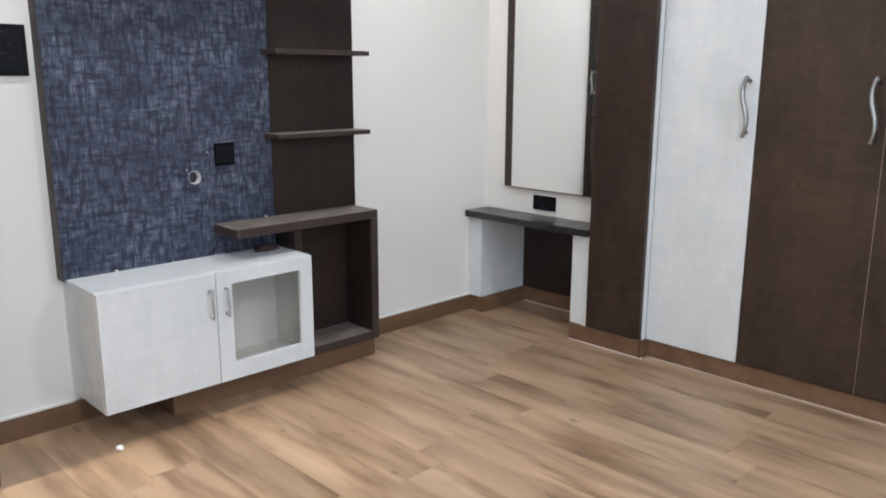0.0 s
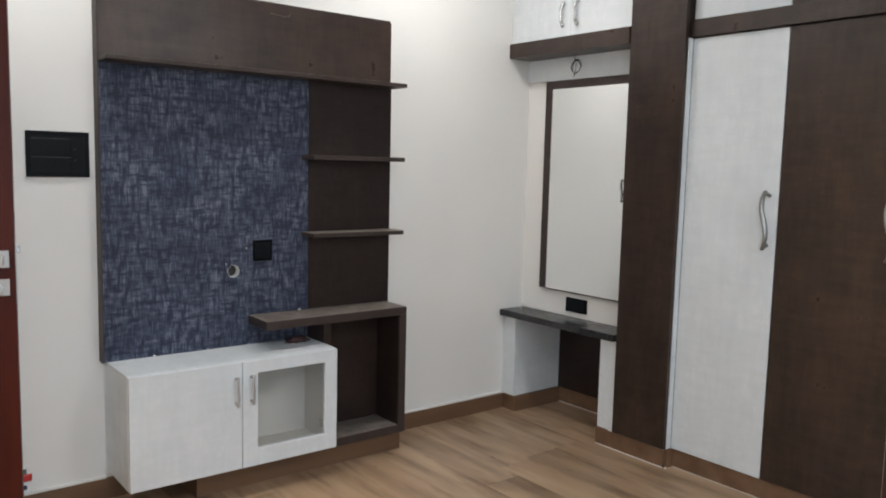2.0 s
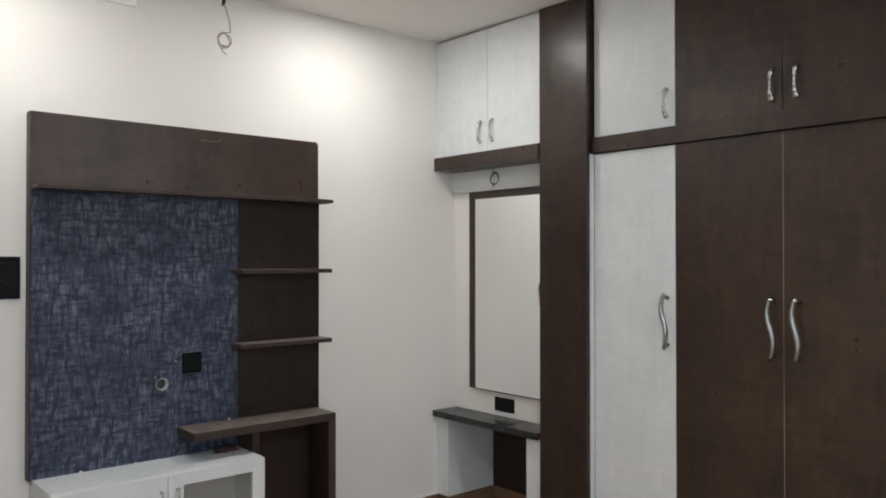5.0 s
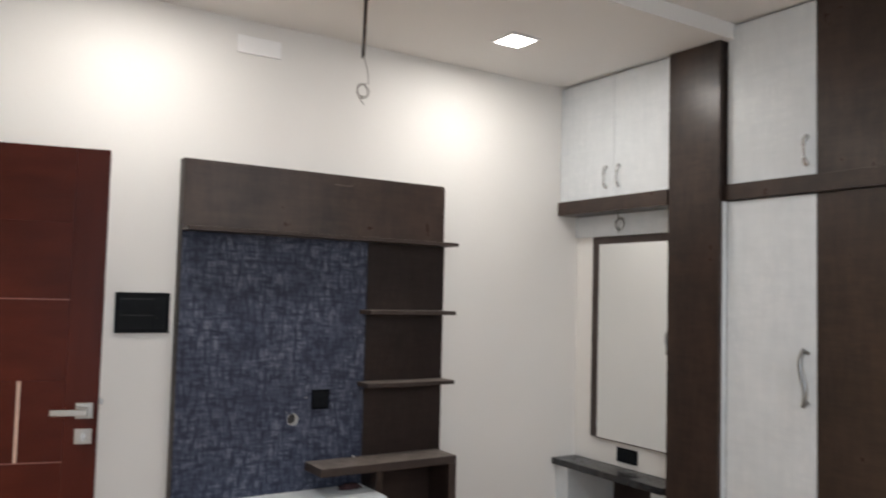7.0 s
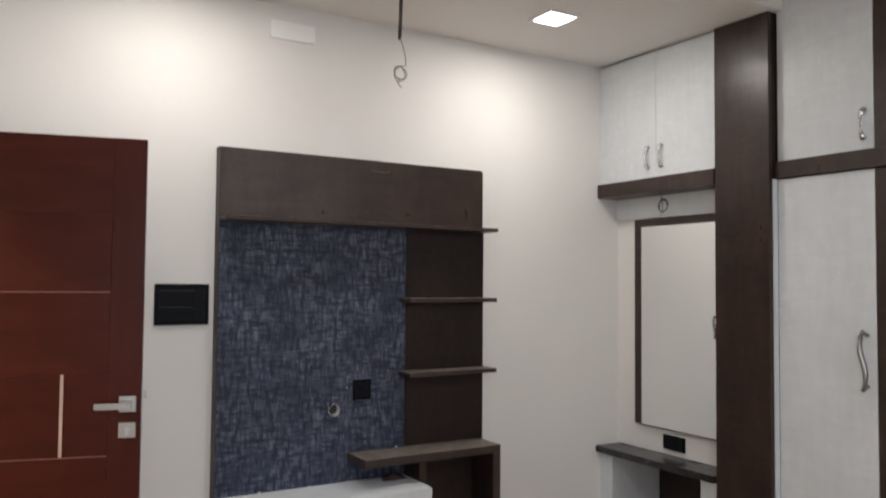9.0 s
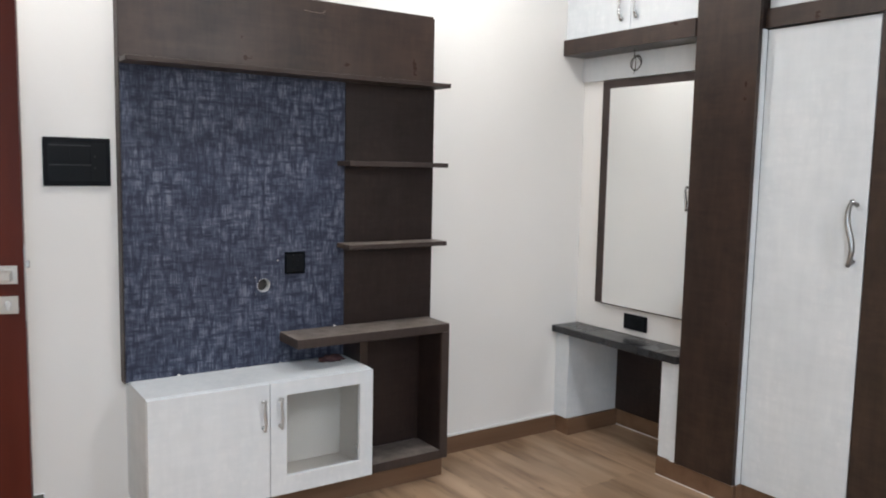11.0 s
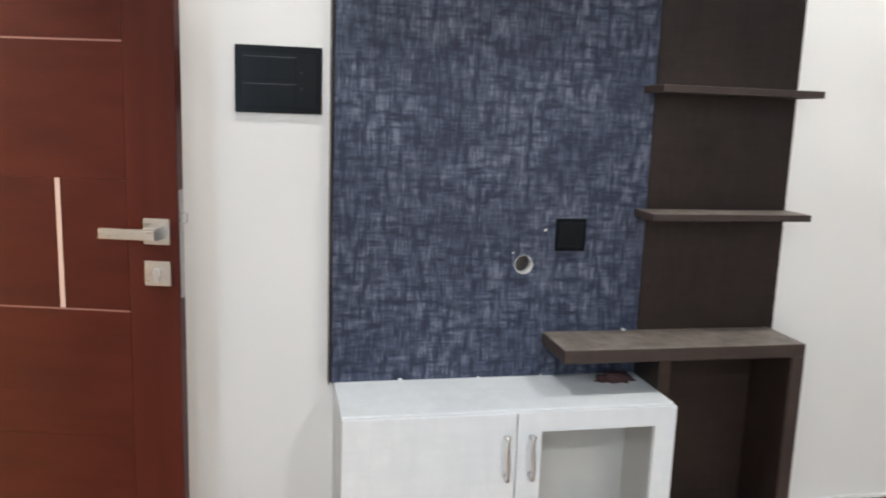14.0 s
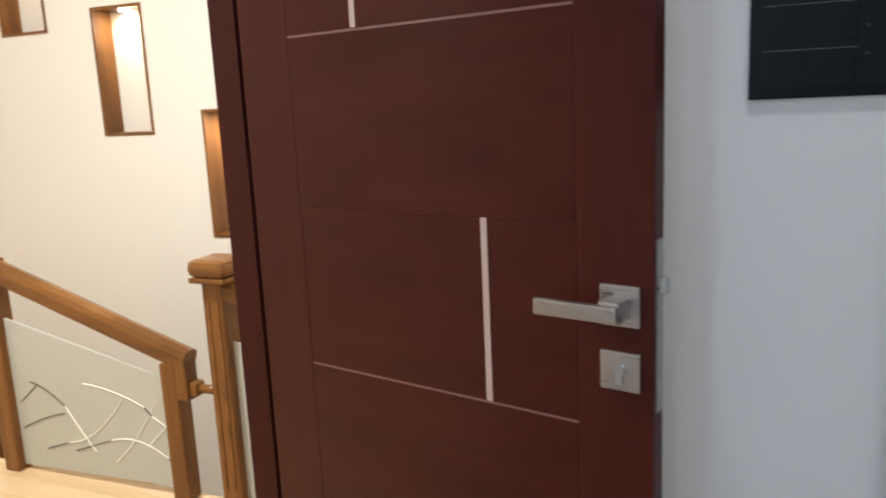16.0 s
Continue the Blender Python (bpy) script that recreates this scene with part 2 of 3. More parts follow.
WIRE_GREY = material("grey_wire", (0.22, 0.20, 0.18), 0.45)
PIPE_BROWN = material("brown_conduit", (0.07, 0.045, 0.03), 0.5)
CARD_RED = material("red_carton", (0.42, 0.03, 0.025), 0.35)
CARD_GREY = material("grey_green_carton", (0.10, 0.11, 0.095), 0.5)
CARD_WHITE = material("white_carton", (0.75, 0.78, 0.82), 0.35)
CARD_BLUE = material("blue_carton", (0.03, 0.05, 0.09), 0.4)
CRUMB = material("plaster_crumb", (0.85, 0.84, 0.82), 0.8)
DARK_CLOTH = material("dark_red_rag", (0.050, 0.020, 0.022), 0.9)


def glowing(name, colour, strength):
    m = material(name, colour, 0.5)
    b = m.node_tree.nodes["Principled BSDF"]
    b.inputs["Emission Color"].default_value = (*colour, 1)
    b.inputs["Emission Strength"].default_value = strength
    return m


DIFFUSER = glowing("lamp_diffuser", (1.0, 0.95, 0.87), 14.0)
NICHE_BULB = glowing("niche_bulb", (1.0, 0.85, 0.6), 30.0)


# ---- building helpers ----
def box(bm, x0, x1, y0, y1, z0, z1, bevel=0.0):
    vs = [bm.verts.new((x, y, z)) for x in (x0, x1) for y in (y0, y1) for z in (z0, z1)]
    faces = [bm.faces.new([vs[i] for i in f]) for f in ((0, 1, 3, 2), (4, 6, 7, 5), (0, 4, 5, 1), (2, 3, 7, 6), (0, 2, 6, 4), (1, 5, 7, 3))]
    if bevel:
        edges = {e for f in faces for e in f.edges}
        bmesh.ops.bevel(bm, geom=list(edges), offset=bevel, segments=2, profile=0.5, affect="EDGES")
    return bm


def blocks(*sizes, bevel=0.0):
    bm = bmesh.new()
    for s in sizes:
        box(bm, *s, bevel=bevel)
    return bm


def part(name, bm, mat, parent=None, label="", smooth=False):
    bmesh.ops.recalc_face_normals(bm, faces=bm.faces)
    me = bpy.data.meshes.new(name)
    bm.to_mesh(me)
    bm.free()
    me.materials.append(mat)
    if smooth:
        for p in me.polygons:
            p.use_smooth = True
    ob = new(name, me)
    if parent:
        ob.parent = parent
    return tagged(ob, label) if label else ob


def thing(name, label, category, group="", kind="", at=(0, 0, 0)):
    ob = new(name)
    ob.location = at
    ob.empty_display_size = 0.1
    return tagged(ob, label, category, group, kind)


def tube(points, radius, sides=10, flat=1.0):
    """A round rod swept along points; flat squeezes it across."""
    bm = bmesh.new()
    pts = [Vector(p) for p in points]
    rings = []
    for i, p in enumerate(pts):
        d = (pts[min(i + 1, len(pts) - 1)] - pts[max(i - 1, 0)]).normalized()
        a = d.orthogonal() if i == 0 else rings[-1][1] - d * rings[-1][1].dot(d)
        a.normalize()
        b = d.cross(a)
        r = radius[i] if isinstance(radius, (list, tuple)) else radius
        rings.append(([bm.verts.new(p + r * (math.cos(k * math.tau / sides) * a + flat * math.sin(k * math.tau / sides) * b)) for k in range(sides)], a))
    for (u, _), (v, _) in zip(rings, rings[1:]):
        for k in range(sides):
            bm.faces.new((u[k], u[(k + 1) % sides], v[(k + 1) % sides], v[k]))
    bm.faces.new(rings[0][0][::-1])
    bm.faces.new(rings[-1][0])
    return bm


def disc(bm, centre, axis, r, depth, sides=24):
    m = Matrix.Translation(centre) @ Vector(axis).to_track_quat("Z", "Y").to_matrix().to_4x4()
    bmesh.ops.create_cone(bm, cap_ends=True, segments=sides, radius1=r, radius2=r, depth=depth, matrix=m)
    return bm


def pierced(axis, at, thick, u0, u1, z0, z1, holes):
    """A wall across one axis, from at to at + thick, with rectangular holes (u0, u1, z0, z1) right through it."""
    us = sorted({u0, u1, *(h[0] for h in holes), *(h[1] for h in holes)})
    zs = sorted({z0, z1, *(h[2] for h in holes), *(h[3] for h in holes)})
    solid = {}
    for i in range(len(us) - 1):
        for j in range(len(zs) - 1):
            u, z = (us[i] + us[i + 1]) / 2, (zs[j] + zs[j + 1]) / 2
            solid[i, j] = not any(h[0] < u < h[1] and h[2] < z < h[3] for h in holes)
    bm = bmesh.new()
    cache = {}

    def v(i, j, k):
        if (i, j, k) not in cache:
            d = at + (thick if k else 0)
            cache[i, j, k] = bm.verts.new((d, us[i], zs[j]) if axis == "x" else (us[i], d, zs[j]))
        return cache[i, j, k]

    for (i, j), s in solid.items():
        if not s:
            continue
        for k in (0, 1):
            bm.faces.new([v(i, j, k), v(i + 1, j, k), v(i + 1, j + 1, k), v(i, j + 1, k)])
        for di, dj, a, b in ((-1, 0, (i, j), (i, j + 1)), (1, 0, (i + 1, j), (i + 1, j + 1)), (0, -1, (i, j), (i + 1, j)), (0, 1, (i, j + 1), (i + 1, j + 1))):
            if not solid.get((i + di, j + dj), False):
                bm.faces.new([v(*a, 0), v(*b, 0), v(*b, 1), v(*a, 1)])
    return bm


def structure(name, bm, mat, label, category):
    return tagged(part(name, bm, mat), label, category, kind="structure")


# ---- the room's shell ----
BACK, WEST, DOOR_FACE, DOOR_BACK = -4.5, -3.75, -3.238, -3.46
EAST = 0.39                         # rear of the joinery; the plain wall stands at the joinery's front beyond it
structure("wall_north", blocks((DOOR_BACK, EAST + 0.2, 0.0, 0.2, -0.1, 3.05)), WALL, "white painted plaster wall behind the television unit", "wall")
structure("wall_east", blocks((EAST, EAST + 0.2, -2.6, 0.0, -0.1, 3.05), (0.045, EAST + 0.2, BACK, -2.6, -0.1, 3.05)), WALL, "white painted wall behind the fitted wardrobes", "wall")
structure("wall_south", pierced("y", BACK - 0.2, 0.2, WEST, 0.6, -0.1, 3.05, [(-3.36, -3.04, 0.6, 2.3)]), WALL, "white painted wall with an added, unseen window opening", "wall")
structure("wall_west", blocks((WEST - 0.2, WEST, BACK, -1.25, -0.1, 3.05), (WEST - 0.2, DOOR_FACE, -1.25, -1.12, -0.1, 3.05)), WALL, "white painted side wall of the bedroom", "wall")
structure("wall_doorway", pierced("x", DOOR_BACK, DOOR_FACE - DOOR_BACK, -1.12, 0.0, -0.1, 3.05, [(-1.03, -0.075, -0.1, 2.10)]), WALL, "white painted wall pierced by the bedroom doorway", "wall")
ceiling = blocks((DOOR_BACK, EAST, -1.18, 0.0, CEIL, CEIL + 0.25))
box(ceiling, WEST, EAST, -3.2, -1.18, TRAY, TRAY + 0.2)
# rear border out of view, assumed so that it carries the added lamps
box(ceiling, WEST, EAST, BACK, -3.2, CEIL, CEIL + 0.25)
structure("ceiling", ceiling, CEILING_PAINT, "white plasterboard ceiling with a raised tray", "ceiling")
# frame of the added window, out of view and kept narrow for sharper shadows
tagged(part("added_window_1", blocks((-3.36, -3.335, BACK - 0.14, BACK - 0.08, 0.6, 2.3), (-3.065, -3.04, BACK - 0.14, BACK - 0.08, 0.6, 2.3), (-3.335, -3.065, BACK - 0.14, BACK - 0.08, 0.6, 0.64), (-3.335, -3.065, BACK - 0.14, BACK - 0.08, 2.26, 2.3)), PLASTIC), "narrow white window frame added unseen in the rear wall", "window", kind="structure")

# skirting tiles with a white cement line along the top
SK = 0.088


def skirting(name, sizes, lines, cement=GROUT, says="white cement line on the skirting"):
    ob = structure(name, blocks(*sizes), SKIRT, "brown wood-look tile skirting along the wall", "skirting")
    part("cement_line", blocks(*lines), cement, ob, says)
    return ob


skirting("baseboard_north", [(-3.238, -1.905, -0.012, 0, 0, SK), (-0.874, 0.0078, -0.012, 0, 0, SK)], [(-3.238, -2.21, -0.0135, 0, SK, SK + 0.009), (-0.86, 0.004, -0.0135, 0, SK, SK + 0.009)])
skirting("baseboard_dressing", [(0.02, EAST, -0.112, -0.10, 0, SK), (0.008, 0.02, -0.112, -0.012, 0, SK), (EAST - 0.012, EAST, -0.725, -0.112, 0, SK), (0.01, EAST, -0.737, -0.725, 0, SK), (-0.002, 0.01, -1.14, -0.725, 0, SK), (0.01, 0.058, -1.152, -1.14, 0, SK)], [(EAST - 0.014, EAST - 0.012, -0.725, -0.112, 0.0, 0.005), (-0.004, -0.002, -1.14, -0.727, 0, 0.004), (-0.003, 0.003, -1.14, -0.80, SK, SK + 0.0022), (-0.004, 0.006, -1.157, -1.152, 0, 0.007)])
skirting("baseboard_wardrobe", [(0.052, 0.064, -2.6, -1.152, 0, SK)], [(0.0495, 0.052, -2.6, -1.158, 0, 0.004)], OLD_CEMENT, "dull cement line at the foot of the skirting")

# ---- fitted television unit ----
tv = thing("tv_unit", "fitted television wall unit of brown and navy laminate with open shelves", "tv unit", at=(-1.53, 0, 0))


def fitted(name, bm, mat, parent, label="", smooth=False):
    """A part given in room coordinates, hung under a thing that stands elsewhere."""
    ob = part(name, bm, mat, parent, label, smooth)
    up = parent
    m = Matrix.Identity(4)
    while up:
        m = up.matrix_basis @ m
        up = up.parent
    ob.matrix_basis = m.inverted()
    return ob


PL, PS, PR = -2.22, -1.30, -0.843    # left edge, change of finish, right edge
HOLE_X, HOLE_Z, HOLE_S = -1.667, 0.917, 0.036
opening = (HOLE_X - HOLE_S, HOLE_X + HOLE_S, HOLE_Z - HOLE_S, HOLE_Z + HOLE_S)
fitted("backing_board", pierced("y", -0.034, 0.034, PL, PR, 0.578, 2.09, [opening]), BROWN_EDGE, tv)
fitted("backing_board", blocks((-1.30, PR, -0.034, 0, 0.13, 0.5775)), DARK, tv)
navy = pierced("y", -0.042, 0.008, PL + 0.006, PS, 0.578, 1.772, [opening])
# round the square opening off to a circle at the face
STEPS = 40
rim, out = [], []
for k in range(STEPS):
    a = (k + 0.5) * math.tau / STEPS
    c, s = math.cos(a), math.sin(a)
    q = HOLE_S / max(abs(c), abs(s))
    rim.append(navy.verts.new((HOLE_X + 0.028 * c, -0.042, HOLE_Z + 0.028 * s)))
    out.append(navy.verts.new((HOLE_X + q * c, -0.042, HOLE_Z + q * s)))
for k in range(STEPS):
    j = (k + 1) % STEPS
    navy.faces.new((rim[k], rim[j], out[j], out[k]))
fitted("navy_panel", navy, NAVY, tv, "navy panel with grey brushed strokes")
fitted("brown_panel", blocks((PS + 0.002, PR, -0.044, -0.034, 0.13, 1.772), bevel=0.001), DARK, tv, "dark brown laminate panel")
fitted("header_panel", blocks((PL, PR - 0.025, -0.062, -0.034, 1.792, 2.093), bevel=0.0015), BROWN, tv, "brown laminate header panel")
fitted("edge_strip", blocks((PL - 0.003, PL, -0.062, 0, 0.58, 2.093)), BROWN_EDGE, tv)
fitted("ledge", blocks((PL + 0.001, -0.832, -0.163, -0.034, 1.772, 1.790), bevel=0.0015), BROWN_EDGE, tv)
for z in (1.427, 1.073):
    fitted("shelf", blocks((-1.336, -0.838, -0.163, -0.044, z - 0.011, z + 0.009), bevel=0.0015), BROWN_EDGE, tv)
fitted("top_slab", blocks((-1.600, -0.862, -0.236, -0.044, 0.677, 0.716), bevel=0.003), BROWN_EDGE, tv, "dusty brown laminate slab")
fitted("side_panel", blocks((-0.902, -0.862, -0.236, -0.044, 0.09, 0.677), bevel=0.002), BROWN_EDGE, tv)
fitted("side_panel", blocks((-1.300, -1.262, -0.20, -0.044, 0.13, 0.677), bevel=0.002), BROWN, tv)
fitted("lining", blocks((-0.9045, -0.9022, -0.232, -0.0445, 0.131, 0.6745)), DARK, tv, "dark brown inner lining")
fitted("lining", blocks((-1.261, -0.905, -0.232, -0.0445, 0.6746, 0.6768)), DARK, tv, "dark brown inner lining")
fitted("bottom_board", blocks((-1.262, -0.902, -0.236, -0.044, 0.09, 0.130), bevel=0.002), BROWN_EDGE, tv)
fitted("plinth", blocks((-1.905, -0.874, -0.212, -0.012, 0, 0.09)), SKIRT, tv, "brown wood-look tile plinth")
fitted("scratch", tube([(-1.50, -0.0635, 2.045), (-1.47, -0.0635, 2.043), (-1.43, -0.0635, 2.040), (-1.41, -0.0635, 2.046), (-1.405, -0.0635, 2.056)], 0.0007, 5), SEAM, tv, "pale scratch in the laminate")

# white sleeve inside the cable hole, dark at its end
sleeve = bmesh.new()
loops = [[sleeve.verts.new((HOLE_X + r * math.cos(k * math.tau / 32), y, HOLE_Z + r * math.sin(k * math.tau / 32))) for k in range(32)] for r, y in ((0.0279, -0.0405), (0.0262, -0.0405), (0.0262, -0.005))]
for u, v in zip(loops, loops[1:]):
    for k in range(32):
        sleeve.faces.new((u[k], u[(k + 1) % 32], v[(k + 1) % 32], v[k]))
fitted("cable_sleeve", sleeve, PLASTIC, tv, "white pipe sleeve")
fitted("cable_hole", disc(bmesh.new(), (HOLE_X, -0.006, HOLE_Z), (0, 1, 0), 0.0262, 0.002), WIRE_DARK, tv, "dark end of the cable hole")
fitted("screw", disc(bmesh.new(), (-1.607, -0.043, 1.018), (0, 1, 0), 0.004, 0.003, 10), CHROME, tv)


def s_handle(length, reach, radius, swing, sides=10):
    """A wavy bow handle standing upright about the origin, out along -y, with two feet."""
    bm = bmesh.new()
    pts, rad = [], []
    for k in range(25):
        u = k / 24
        z = (u - 0.5) * length
        pts.append((swing * math.sin(math.tau * u), -reach, z))
        rad.append(radius * (0.72 + 0.5 * math.sin(math.pi * u)))
    bow = tube(pts, rad, sides, 0.6)
    me = bpy.data.meshes.new("bow")
    bow.to_mesh(me)
    bow.free()
    bm.from_mesh(me)
    bpy.data.meshes.remove(me)
    for s in (-1, 1):
        leg = tube([(0, 0, s * length * 0.43), (0, -reach * 0.6, s * length * 0.455), (0, -reach, s * length * 0.49)], [radius * 1.0, radius * 0.8, radius * 0.9], sides)
        me = bpy.data.meshes.new("leg")
        leg.to_mesh(me)
        leg.free()
        bm.from_mesh(me)
        bpy.data.meshes.remove(me)
    return bm


def ornate_handle(length, reach, radius):
    """A small cast handle, thick at the feet and slim in the middle."""
    pts, rad = [], []
    for k in range(29):
        u = k / 28
        pts.append((0, -reach * min(1, 4 * u, 4 * (1 - u)) ** 0.6 - 0.002, (u - 0.5) * length))
        rad.append(radius * (0.60 + 0.78 * abs(math.cos(math.pi * u)) ** 3 + 0.2 * math.sin(u * 38)))
    return tube(pts, rad, 10)


def add_handle(bm, parent, place, turn, mat=CHROME, label="chrome bow handle"):
    ob = part("handle", bm, mat, parent, label, True)
    up, m = parent, Matrix.Identity(4)
    while up:
        m = up.matrix_basis @ m
        up = up.parent
    ob.matrix_basis = m.inverted() @ pose(*place, 0, 0, turn)
    return ob


# ---- low cabinet with one solid and one glazed door ----
cab = thing("media_cabinet", "white laminate low cabinet with one solid and one glazed door", "cabinet", at=(-1.75, -0.16, 0.13))
CX0, CX1, CZ0, CZ1, CF = -2.206, -1.302, 0.128, 0.582, -0.323
fitted("body", blocks((CX0, CX0 + 0.018, CF + 0.02, 0, CZ0, CZ1 - 0.018), (CX1 - 0.018, CX1, CF + 0.02, -0.045, CZ0, CZ1 - 0.018), (CX0 + 0.018, CX1 - 0.018, CF + 0.02, -0.045, CZ0, CZ0 + 0.014)), PALE, cab)
fitted("inner_board", blocks((CX0 + 0.018, CX1 - 0.018, CF + 0.024, -0.06, CZ0 + 0.014, CZ0 + 0.018), (CX0 + 0.018, CX1 - 0.018, -0.06, -0.045, CZ0 + 0.014, CZ1 - 0.018), (-1.76, -1.742, CF + 0.024, -0.06, CZ0 + 0.018, CZ1 - 0.018), (CX1 - 0.021, CX1 - 0.018, CF + 0.024, -0.06, CZ0 + 0.018, CZ1 - 0.018)), INNER_SHADED, cab, "inner boards in a darker, warmer shaded white")
fitted("top_board", blocks((CX0, CX1, CF + 0.0188, -0.043, CZ1 - 0.018, CZ1), bevel=0.0015), PALE, cab)
left_door = fitted("door", blocks((CX0 + 0.001, -1.7525, CF, CF + 0.018, CZ0, CZ1 - 0.003), bevel=0.0015), PALE, cab, "solid white door")
glazed = fitted("door_frame", blocks((-1.7495, -1.683, CF, CF + 0.018, CZ0, CZ1 - 0.003), (-1.362, CX1 - 0.001, CF, CF + 0.018, CZ0, CZ1 - 0.003), (-1.683, -1.362, CF, CF + 0.018, CZ0, 0.20), (-1.683, -1.362, CF, CF + 0.018, 0.526, CZ1 - 0.003)), PALE, cab, "white door frame")
pane = fitted("glass_pane", blocks((-1.690, -1.355, CF + 0.019, CF + 0.023, 0.195, 0.532)), GLASS, cab, "clear glass pane")
pane.visible_shadow = False
fitted("hinge", blocks((-1.372, -1.360, CF + 0.026, CF + 0.05, 0.225, 0.255)), STEEL, cab)
for hx, d in ((-1.779, left_door), (-1.711, glazed)):
    add_handle(s_handle(0.118, 0.024, 0.0075, 0.002), d, (hx, CF, 0.462), 0, SATIN, "satin chrome bow handle")

# rag left on the cabinet under the slab
rag = bmesh.new()
bmesh.ops.create_icosphere(rag, subdivisions=3, radius=1)
for v in rag.verts:
    w = 1 + 0.6 * noise.noise(v.co * 2.6) + 0.5 * noise.noise(v.co * 6.3)
    v.co = Vector((v.co.x * 0.052 * w, v.co.y * 0.022 * w, max(-0.2, v.co.z) * 0.021 * w))
rag_ob = part("rag", rag, DARK_CLOTH, smooth=True)
rag_ob.location = (-1.392, -0.118, 0.5865)
tagged(rag_ob, "crumpled dark red rag lying on the white cabinet", "rag")

# ---- switch plates and small fittings on the north wall ----
def plate(name, label, place, turn, w, h, rows, lines):
    """A black glass plate about its middle, facing -y, with keys and thin key edges."""
    t = thing(name, label, "switch" if rows > 1 else "socket", at=place)
    t.rotation_euler = (0, 0, radians(turn))
    part("cover", blocks((-w / 2, w / 2, -0.011, 0, -h / 2, h / 2), bevel=0.0025), BLACK, t)
    n = 2 if rows > 1 else 3
    kw, kh = w * (0.62 if rows > 1 else 0.86) / n, h * 0.8 / rows
    for r in range(rows):
        for c in range(n):
            x = -w * 0.43 + c * kw
            z = -h * 0.4 + r * kh
            part("key", blocks((x + 0.0007, x + kw - 0.0007, -0.0116, -0.011, z + 0.0007, z + kh - 0.0007)), BLACK_KEY, t)
    if rows > 1:
        dial = part("regulator", blocks((w * 0.2, w * 0.43, -0.0116, -0.011, -h * 0.4, h * 0.4), bevel=0.0002), BLACK_KEY, t)
        for z in (0.02, -0.022):
            part("pilot_hole", disc(bmesh.new(), (w * 0.26, -0.0117, z), (0, 1, 0), 0.0026, 0.001, 10), WIRE_DARK, dial)
    for z, x0, x1 in lines:
        part("key_edge", blocks((x0, x1, -0.0122, -0.0108, z, z + 0.0012)), GREY_LINE, t)
    return t


plate("switch_plate", "large black glass switch plate on the white wall", (-2.3575, 0, 1.410), 0, 0.225, 0.174, 2, [(0.058, -0.092, 0.046), (-0.012, -0.092, 0.044)])
plate("power_socket", "square black power socket on the navy panel", (-1.532, -0.042, 1.005), 0, 0.09, 0.094, 1, [])
plate("power_socket", "black power socket below the mirror", (0.145, -0.432, 0.658), -90, 0.15, 0.078, 1, [])

cover = thing("junction_cover", "white plastic junction box cover high on the wall", "wall cover", at=(-1.886, 0, 2.664))
part("cover", blocks((-0.107, 0.107, -0.012, 0, -0.042, 0.042), bevel=0.004), WHITE_COVER, cover)

# crumpled packet leaning on the wall, on top of the skirting
packet = thing("packet", "crumpled red, white and grey packet leaning on the skirting", "packet", at=(-2.61, -0.007, SK + 0.009))


def crumpled(x0, x1, y0, y1, z0, z1, amount, seed):
    """A thin slab in many small faces, its front pushed in and out."""
    bm = bmesh.new()
    nx, nz = 22, 5
    rows = []
    for side, y in ((0, y1), (1, y0)):
        grid = []
        for i in range(nx + 1):
            for k in range(nz + 1):
                x, z = x0 + (x1 - x0) * i / nx, z0 + (z1 - z0) * k / nz
                push = amount * (0.5 + noise.noise(Vector((x * 55, seed, z * 70)))) if side else 0
                inner = 0 < k < nz
                grid.append(bm.verts.new((x + (push * 0.8 if i == nx else 0), y - max(0, push), z + (0 if inner else push * 0.25))))
        rows.append(grid)
    back, front = rows
    at = lambda i, k: i * (nz + 1) + k
    for i in range(nx):
        for k in range(nz):
            q = (at(i, k), at(i + 1, k), at(i + 1, k + 1), at(i, k + 1))
            bm.faces.new([front[j] for j in q])
            bm.faces.new([back[j] for j in reversed(q)])
    ring = [at(i, 0) for i in range(nx)] + [at(nx, k) for k in range(nz)] + [at(i, nz) for i in range(nx, 0, -1)] + [at(0, k) for k in range(nz, 0, -1)]
    for a, b in zip(ring, ring[1:] + ring[:1]):
        bm.faces.new((front[a], back[a], back[b], front[b]))
    return bm


part("body", crumpled(-0.125, 0.112, -0.0055, 0.004, 0, 0.098, 0.001, 1), CARD_WHITE, packet, "white packet body")
part("dark_band", crumpled(-0.123, 0.108, -0.0062, -0.0056, 0.014, 0.032, 0.001, 2), CARD_BLUE, packet, "dark blue band")
part("red_band", crumpled(-0.125, 0.124, -0.0085, -0.0056, 0.048, 0.076, 0.006, 3), CARD_RED, packet, "crumpled red band", True)
part("grey_band", crumpled(-0.124, 0.107, -0.0075, -0.0056, 0.077, 0.0985, 0.002, 4), CARD_GREY, packet, "grey-green top band")
part("print", blocks((0.03, 0.085, -0.0165, -0.0155, 0.062, 0.066), (0.0, 0.02, -0.0165, -0.0155, 0.061, 0.066)), CARD_WHITE, packet, "white bars of print")

